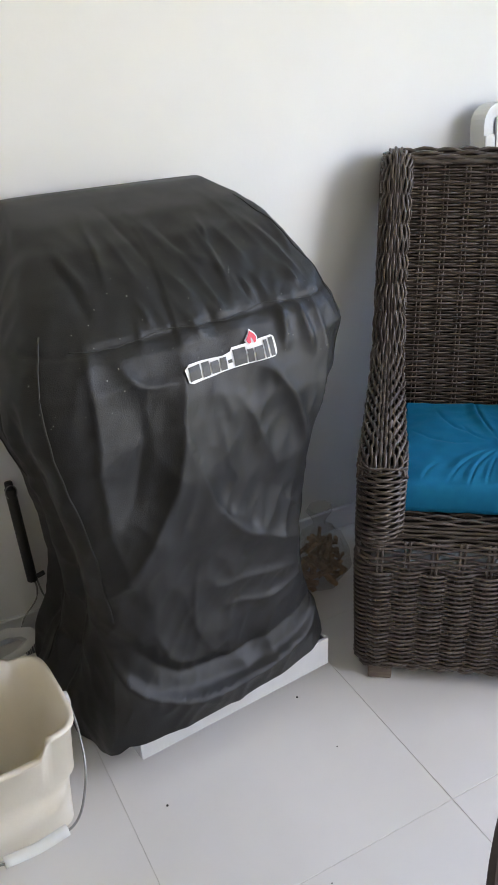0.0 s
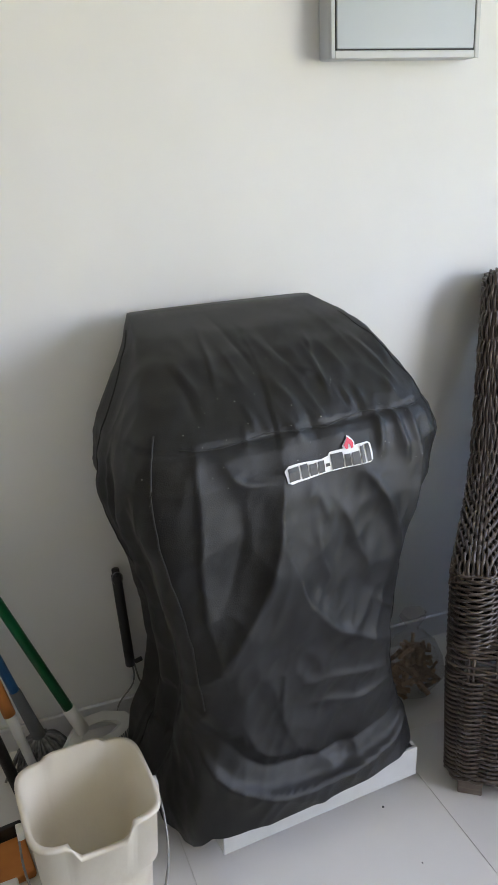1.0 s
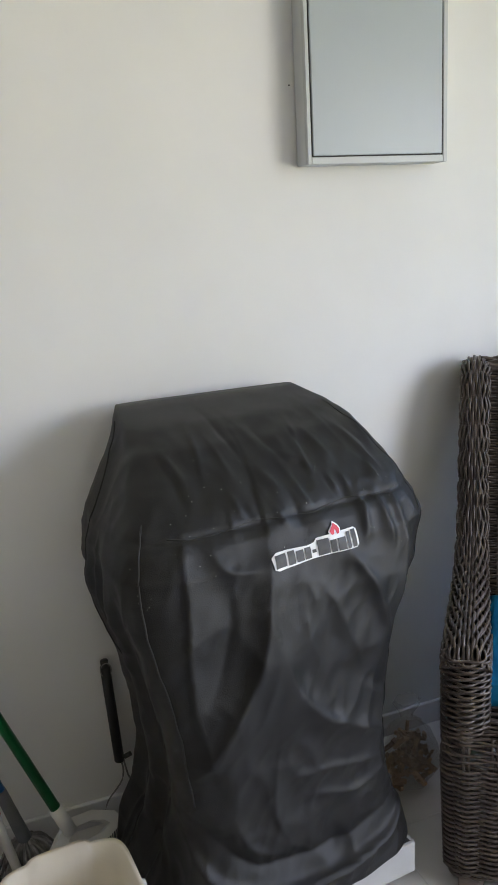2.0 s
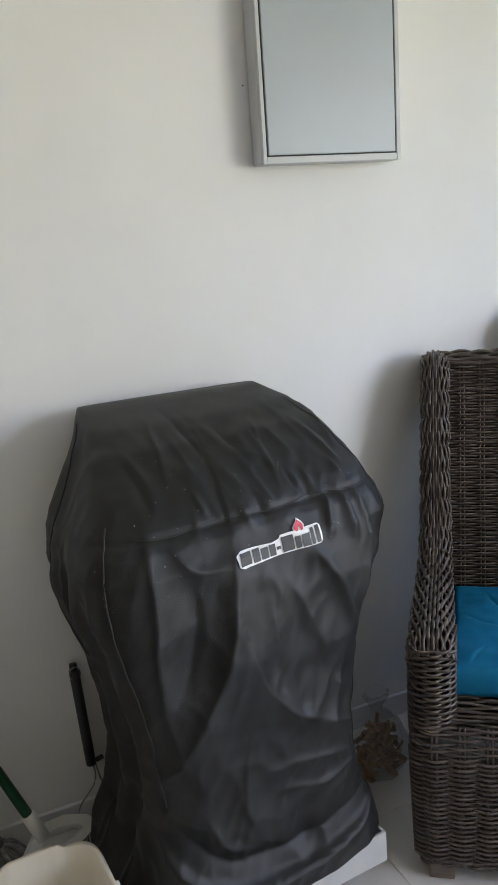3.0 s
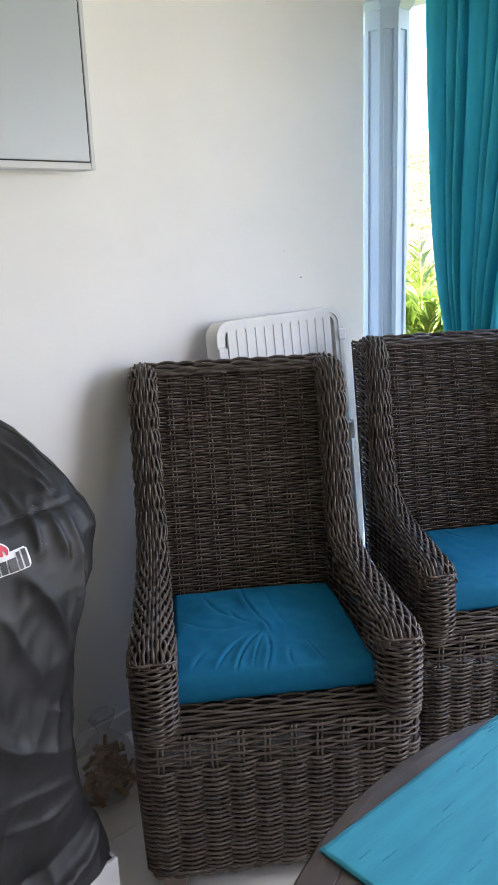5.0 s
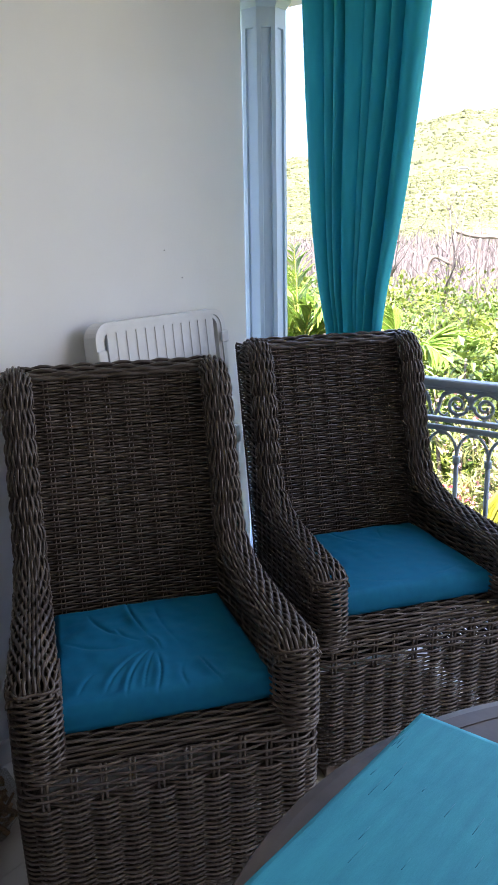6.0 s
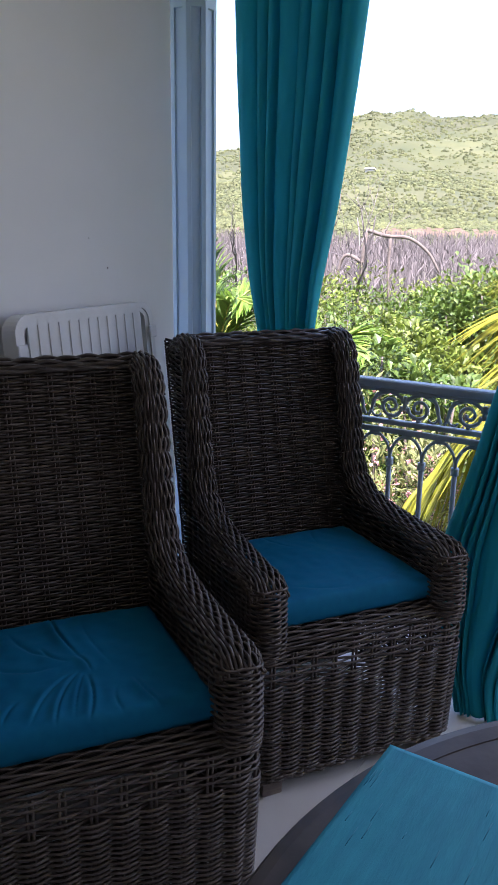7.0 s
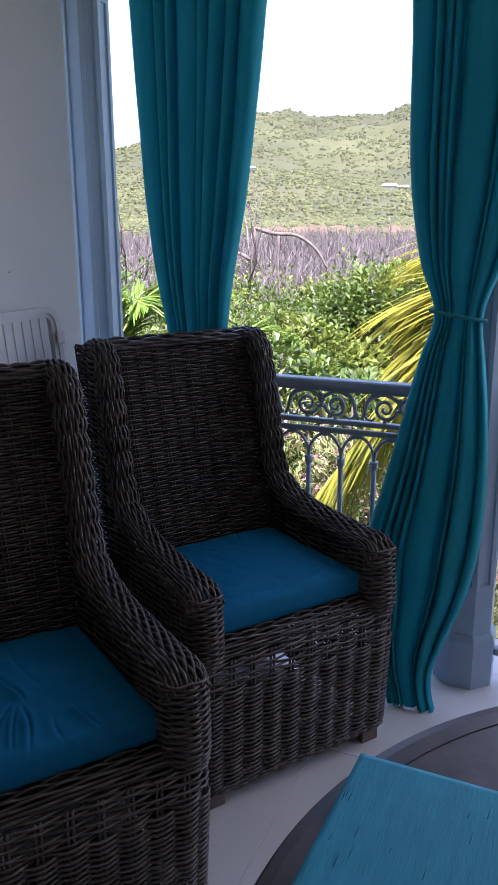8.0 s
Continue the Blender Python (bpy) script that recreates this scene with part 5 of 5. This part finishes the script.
# ---- garden ----
def leaf_cloud(centres, count, size, rng, narrow=0.45, droop=0.3, up=0.3):
    """Leaves of four triangles, bent along the midrib, scattered on lumpy shells."""
    verts, faces = [], []
    for i in range(count):
        cx, cy, cz, rx, rz = centres[rng.randrange(len(centres))]
        th, cp = rng.uniform(0, 2 * math.pi), rng.uniform(-0.75, 1.0)
        sp = math.sqrt(1 - cp * cp)
        k = rng.uniform(0.62, 1.06)
        d = np.array((sp * math.cos(th), sp * math.sin(th), cp))
        p = np.array((cx, cy, cz)) + d * (rx * k, rx * k, rz * k)
        g = d * 0.7 + np.array((rng.uniform(-1, 1), rng.uniform(-1, 1), rng.uniform(-0.8, 0.8))) + (0, 0, up)
        g /= np.linalg.norm(g)
        w = np.cross(g, (rng.uniform(-0.4, 0.4), rng.uniform(-0.4, 0.4), 1.0))
        w /= np.linalg.norm(w) + 1e-9
        n = np.cross(w, g)
        L = size * rng.uniform(0.6, 1.35)
        hw = L * narrow * 0.5
        o = len(verts)
        mid = p + g * L * 0.5
        verts += [p, mid + w * hw + n * hw * 0.25, mid - w * hw + n * hw * 0.25, p + g * L - np.array((0, 0, droop * L)) * 0.5, mid]
        faces += [(o, o + 4, o + 1), (o, o + 2, o + 4), (o + 4, o + 3, o + 1), (o + 4, o + 2, o + 3)]
    return verts, faces


def bush(name, az, r, top, radius, count, size, material, label, narrow=0.5, seed=0, lumps=16, group="garden shrubs", flowers=None, leg=0.35, up=0.3):
    top += r * math.tan(radians((az - 12.5) * 0.045)) - 0.02  # the garden rises to the north
    rng = random.Random(seed)
    x, y, z = at_az(az, r)
    b = thing(name, pose(x, y, z), label, "shrub", group)
    H = top - z
    cs = []
    for i in range(lumps):
        a, f = rng.uniform(0, 2 * math.pi), math.sqrt(rng.random())
        lr = radius * rng.uniform(0.28, 0.5)
        zz = H * rng.uniform(leg, 1.0) * (1 - 0.25 * f) - lr * 0.6
        cs.append((radius * 0.85 * f * math.cos(a), radius * 0.85 * f * math.sin(a), max(lr * 0.5, zz), lr, lr * rng.uniform(0.6, 0.95)))
    v, f = leaf_cloud(cs, count, size, rng, narrow, up=up)
    tagged(mesh_part("crown", v, f, material, b, smooth=False), kind="stuff")
    s = Strands()
    for c in cs[:9]:
        s.add(smooth_line([(0.1 * c[0], 0.1 * c[1], 0), (0.4 * c[0], 0.4 * c[1], c[2] * 0.45), (c[0], c[1], c[2])], 7), 0.035, sides=6, taper=0.25)
    s.make("trunk", BARK, b)
    if flowers:
        v, f = leaf_cloud(cs, flowers[0], flowers[1], rng, 0.9)
        tagged(mesh_part("blossoms", v, f, flowers[2], b, flowers[3], smooth=False), kind="stuff")
    return b


for k, (az, r, top, rad, cnt) in enumerate(((10.5, 10.5, 1.05, 1.3, 5200), (12.8, 9.8, 1.02, 0.9, 3600), (14.5, 9.6, 0.88, 1.25, 5600), (18.5, 9.0, 0.86, 1.2, 5200), (22.5, 10.2, 0.84, 1.3, 5200), (26.5, 11.5, 0.80, 1.4, 4200),
                                            (31.0, 12.5, 0.72, 1.5, 4200), (36.0, 11.5, 0.95, 1.4, 3600), (41.5, 10.0, 1.10, 1.4, 3600), (46.5, 9.5, 1.5, 1.5, 3000), (6.0, 11.0, 1.1, 1.4, 3000))):
    bush("leafy_shrub", az, r, top + 0.40, rad, int(cnt * 1.5), 0.098, LEAF if k % 2 else LEAF_DARK, "dense green leafy shrub in the garden below", seed=30 + k)
for k, (az, r, top, rad) in enumerate(((12.0, 14.5, 1.1, 1.8), (17.0, 15.5, 0.95, 1.9), (21.5, 15.0, 0.75, 1.8), (27.0, 16.0, 0.75, 1.9), (33.0, 16.5, 0.8, 1.9), (39.0, 15.0, 1.0, 2.0))):
    bush("leafy_shrub", az, r, top + 0.25, rad, 5200, 0.115, LEAF if k % 2 == 0 else LEAF_DARK, "broad green shrub behind the nearer garden bushes", seed=60 + k)
for k, (az, r, top, rad, cnt, mat) in enumerate(((21.0, 6.9, 0.92, 0.42, 420, LEAF_DARK), (17.6, 6.9, 0.80, 0.48, 520, LEAF_DARK), (15.2, 7.2, 0.70, 0.45, 420, LEAF_DARK), (26.5, 7.4, 0.75, 0.5, 420, LEAF))):
    bush("broadleaf_bush", az, r, top, rad, int(cnt * 1.7), 0.115, mat, "green bush with large broad glossy leaves", narrow=0.5, seed=80 + k, lumps=9, group="broadleaf bushes")
for k, (az, r, top, rad) in enumerate(((9.0, 5.3, 0.20, 0.8), (13.5, 5.6, 0.38, 0.85), (18.0, 5.3, 0.42, 0.8), (22.0, 5.9, 0.42, 0.85), (27.0, 5.6, 0.30, 0.9), (33.0, 6.4, 0.35, 0.9), (16.0, 4.6, -0.35, 0.7), (11.0, 4.5, -0.5, 0.7), (21.0, 4.7, -0.3, 0.7), (38.5, 6.6, 0.4, 0.9))):
    bush("oleander", az, r, top, rad, 1900, 0.13, OLEANDER, "oleander bush with narrow leaves and pink blossoms", narrow=0.16, seed=90 + k, group="oleanders", lumps=13,
         flowers=(380, 0.045, PETAL, "pale pink blossoms"), up=0.7)
bush("bougainvillea", 20.5, 5.2, 0.66, 0.24, 240, 0.07, OLEANDER, "small shrub with red blossoms", narrow=0.3, seed=120, lumps=5, flowers=(110, 0.045, PETAL_RED, "red blossoms"))


def frond(parent, base, tip, arch, length, material, rng, droop=0.3, n=34, width=0.017, hang=0.0):
    """A feather-shaped palm leaf: a stalk arching from base to tip, with folded leaflets on both sides."""
    base, tip = np.array(base, float), np.array(tip, float)
    line = smooth_line([base, (base + tip) / 2 + (0, 0, arch), tip], 40)
    t = np.gradient(line, axis=0)
    t /= np.linalg.norm(t, axis=1)[:, None]
    fr = Strands().add(line, 0.013, sides=6, taper=0.25).make("frond", PALM_STALK, parent)
    verts, faces = [], []
    for i in range(n):
        f = 0.12 + 0.87 * i / (n - 1)
        q = int(f * 39)
        p, d = line[q], t[q]
        side = np.cross(d, (0, 0, 1.0))
        side /= np.linalg.norm(side) + 1e-9
        L = length * math.sin(math.pi * (0.18 + 0.74 * f)) * rng.uniform(0.85, 1.12)
        for s_ in (-1, 1):
            g = d * rng.uniform(0.75, 1.05) + side * s_ * rng.uniform(0.35, 0.75) + np.array((0, 0, rng.uniform(-0.25, 0.2) - (hang if s_ > 0 else 0)))
            g /= np.linalg.norm(g)
            w = np.cross(g, (0.2 * s_, 0.1, 1.0))
            w /= np.linalg.norm(w)
            o = len(verts)
            pts = []
            for k in range(6):
                e = k / 5
                pts.append(p + g * L * e - np.array((0, 0, droop * L * e * e)))
            for k, c in enumerate(pts):
                hw = width * (0.5 + 0.5 * math.sin(math.pi * min(1, 0.15 + k / 6.2))) * (1 - 0.85 * (k / 5) ** 3)
                verts += [c + w * hw, c + np.array((0, 0, -hw * 0.5)), c - w * hw]
            for k in range(5):
                for m in range(2):
                    a = o + k * 3 + m
                    faces.append((a, a + 1, a + 4, a + 3))
    tagged(mesh_part("foliage", verts, faces, material, fr, smooth=False), kind="stuff")


def palm_tree(name, x, y, ground_z, crown_z, label, fronds, material, length, seed, trunk_r=0.09, droop=0.3, width=0.016, leaflets=34, hang=0.0):
    p = thing(name, pose(x, y, ground_z), label, "palm tree", "garden palms")
    h = crown_z - ground_z
    rng = random.Random(seed)
    prof = [(0, trunk_r * 1.5)] + [(h * i / 24, trunk_r * (1.0 + 0.06 * (i % 2))) for i in range(1, 25)]
    bm = lathe(bmesh.new(), [(r, z) for z, r in prof], 14)
    part("trunk", bm, BARK, p, smooth=False)
    for dx, dy, dz, arch in fronds:
        frond(p, (0, 0, h - 0.02), (dx, dy, h + dz), arch, length, material, rng, droop, n=leaflets, width=width, hang=hang)
    return p


palm_tree("coconut_palm", 5.32, -1.64, GROUND, 0.88, "young coconut palm with yellowing fronds beside the veranda",
          [(-0.05, 1.25, 0.02, 0.22), (-0.15, 1.15, -0.22, 0.25), (-0.45, 1.6, -1.1, 0.45), (0.5, 1.2, 0.3, 0.3), (-0.35, 0.85, -1.35, 0.35), (1.4, 0.5, -0.2, 0.6), (0.9, -1.2, -0.3, 0.6), (-0.2, -1.6, -0.5, 0.6), (-0.9, -0.5, -0.9, 0.6), (1.2, 1.2, -0.9, 0.6)], PALM, 0.80, 5, width=0.015, leaflets=54, hang=1.0)
palm_tree("garden_palm", 6.32, 2.33, GROUND, 0.34, "small green palm with upright fronds in the garden",
          [(0.5, 0.5, 0.55, 0.2), (-0.5, 0.45, 0.6, 0.2), (0.35, -0.6, 0.6, 0.2), (-0.35, -0.55, 0.45, 0.25), (0.05, 0.1, 0.95, 0.05), (-0.8, 0.1, 0.2, 0.4), (0.8, -0.2, 0.2, 0.4), (0.1, 0.9, 0.25, 0.4), (0.1, -0.95, 0.1, 0.4)], PALM_GREEN, 0.42, 6, width=0.02)
palm_tree("garden_palm", 7.57, 1.96, GROUND, -0.06, "low green palm among the garden shrubs",
          [(0.5, 0.6, 0.35, 0.2), (-0.5, 0.6, 0.35, 0.2), (0.4, -0.7, 0.4, 0.25), (-0.4, -0.7, 0.3, 0.25), (0.0, 0.1, 0.7, 0.05), (-0.9, -0.1, 0.1, 0.4)], PALM_GREEN, 0.45, 7, width=0.02)


def dead_tree(az, r, height, seed, label, lean=0.3, spread=1.0):
    rng = random.Random(seed)
    x, y, z = at_az(az, r)
    d = thing("dead_tree", pose(x, y, z), label, "tree", "dead trees")
    s = Strands()

    def grow(p, g, L, r0, depth):
        pts = [p]
        q, h = np.array(p), np.array(g)
        for k in range(5):
            h = h + np.array((rng.uniform(-0.22, 0.22), rng.uniform(-0.22, 0.22), rng.uniform(-0.12, 0.16)))
            h /= np.linalg.norm(h)
            q = q + h * L / 5
            pts.append(q.copy())
        s.add(pts, r0, sides=5, taper=0.45)
        if depth:
            for k in range(3):
                i = rng.randrange(2, 6)
                gg = h + spread * np.array((rng.uniform(-0.8, 0.8), rng.uniform(-0.8, 0.8), rng.uniform(-0.1, 0.6)))
                grow(pts[i], gg / np.linalg.norm(gg), L * rng.uniform(0.45, 0.7), r0 * 0.5, depth - 1)
    grow(np.array((0.0, 0, 0)), np.array((rng.uniform(-lean, lean), rng.uniform(-lean, lean), 1.0)), height * 0.62, 0.05, 3)
    s.make("crown", DEAD, d)


dead_tree(25.2, 13.5, 5.4, 1, "bare dead tree with thin pale branches")
dead_tree(13.2, 17.0, 5.2, 12, "bare grey tree with upright twigs", spread=0.5, lean=0.1)
dead_tree(14.0, 17.5, 4.6, 16, "bare grey tree with upright twigs", spread=0.5, lean=0.1)
dead_tree(23.2, 17.0, 4.6, 3, "low dead tree with tangled branches", spread=1.2)
dead_tree(33.5, 17.0, 4.8, 4, "bare dead tree with thin pale branches")
x, y, z = at_az(20.8, 16.0)
arcd = thing("dead_branch", pose(x, y, z, 0, 0, 20), "dark arching dead branch on a forked stump", "branch")
s = Strands()
s.add(smooth_line([(0.0, 0.75, 0), (0, 0.70, 2.2), (0, 0.62, 3.55), (0, 0.55, 4.05)], 10), 0.05, sides=6, taper=0.7)
s.add(smooth_line([(0.0, 0.55, 4.02), (0, 0.2, 3.92), (0, -0.25, 3.88), (0, -0.62, 3.62), (0, -0.85, 3.25)], 20), 0.04, sides=6, taper=0.6)
s.add(smooth_line([(0.0, 0.6, 3.4), (0, 0.95, 3.55), (0, 1.1, 3.2), (0, 1.3, 2.6)], 14), 0.04, sides=6, taper=0.6)
s.add(smooth_line([(0.0, 0.1, 3.9), (0, 0.12, 3.3), (0, 0.05, 2.5)], 8), 0.03, sides=6)
s.make("crown", BARK, arcd)

# ---- small marks ----
bm = bmesh.new()
for x, z, r in ((1.0, 1.767, 0.0022), (2.181, 1.28, 0.0024), (2.105, 1.366, 0.0016)):
    bmesh.ops.create_icosphere(bm, subdivisions=1, radius=r, matrix=Matrix.Translation((x, -0.0004, z)))
tagged(part("wall_mark", bm, GASKET), "tiny dark nail holes in the plaster", "mark", kind="stuff")
bm = bmesh.new()
for x, y, r in ((0.524, -0.652, 0.0026), (0.899, -0.537, 0.0026), (0.90, -0.70, 0.0016), (0.72, -0.95, 0.0014)):
    bmesh.ops.create_icosphere(bm, subdivisions=1, radius=r, matrix=Matrix.Translation((x, y, r * 0.7)))
tagged(part("floor_crumb", bm, GASKET), "dark crumbs of dirt on the floor", "dirt", kind="stuff")

# ---- floor tiles ----
TILE_S, JOINT = 0.58, 0.0016
tile_mesh = None
ix0, iy0 = 0.446, -0.922
for i in range(-4, 5):
    for j in range(-9, 4):
        x0, y0 = ix0 + i * TILE_S, iy0 + j * TILE_S
        x1, y1 = x0 + TILE_S, y0 + TILE_S
        cx0, cx1, cy0, cy1 = max(x0, -1.2), min(x1, 3.0), max(y0, -6.0), min(y1, 1.1)
        if cx1 - cx0 < 0.03 or cy1 - cy0 < 0.03:
            continue
        whole = abs(cx1 - cx0 - TILE_S) < 1e-6 and abs(cy1 - cy0 - TILE_S) < 1e-6
        if whole and tile_mesh:
            ob = new("tile", tile_mesh)
            ob.parent = floor
        else:
            w, d = cx1 - cx0 - JOINT, cy1 - cy0 - JOINT
            ob = part("tile", boxed(-w / 2, w / 2, -d / 2, d / 2, -0.008, 0.0, bevel=0.0005, seg=1), TILE, floor)
            if whole:
                tile_mesh = ob.data
        ob.location = ((cx0 + cx1) / 2, (cy0 + cy1) / 2, random.uniform(-0.0003, 0.0003))
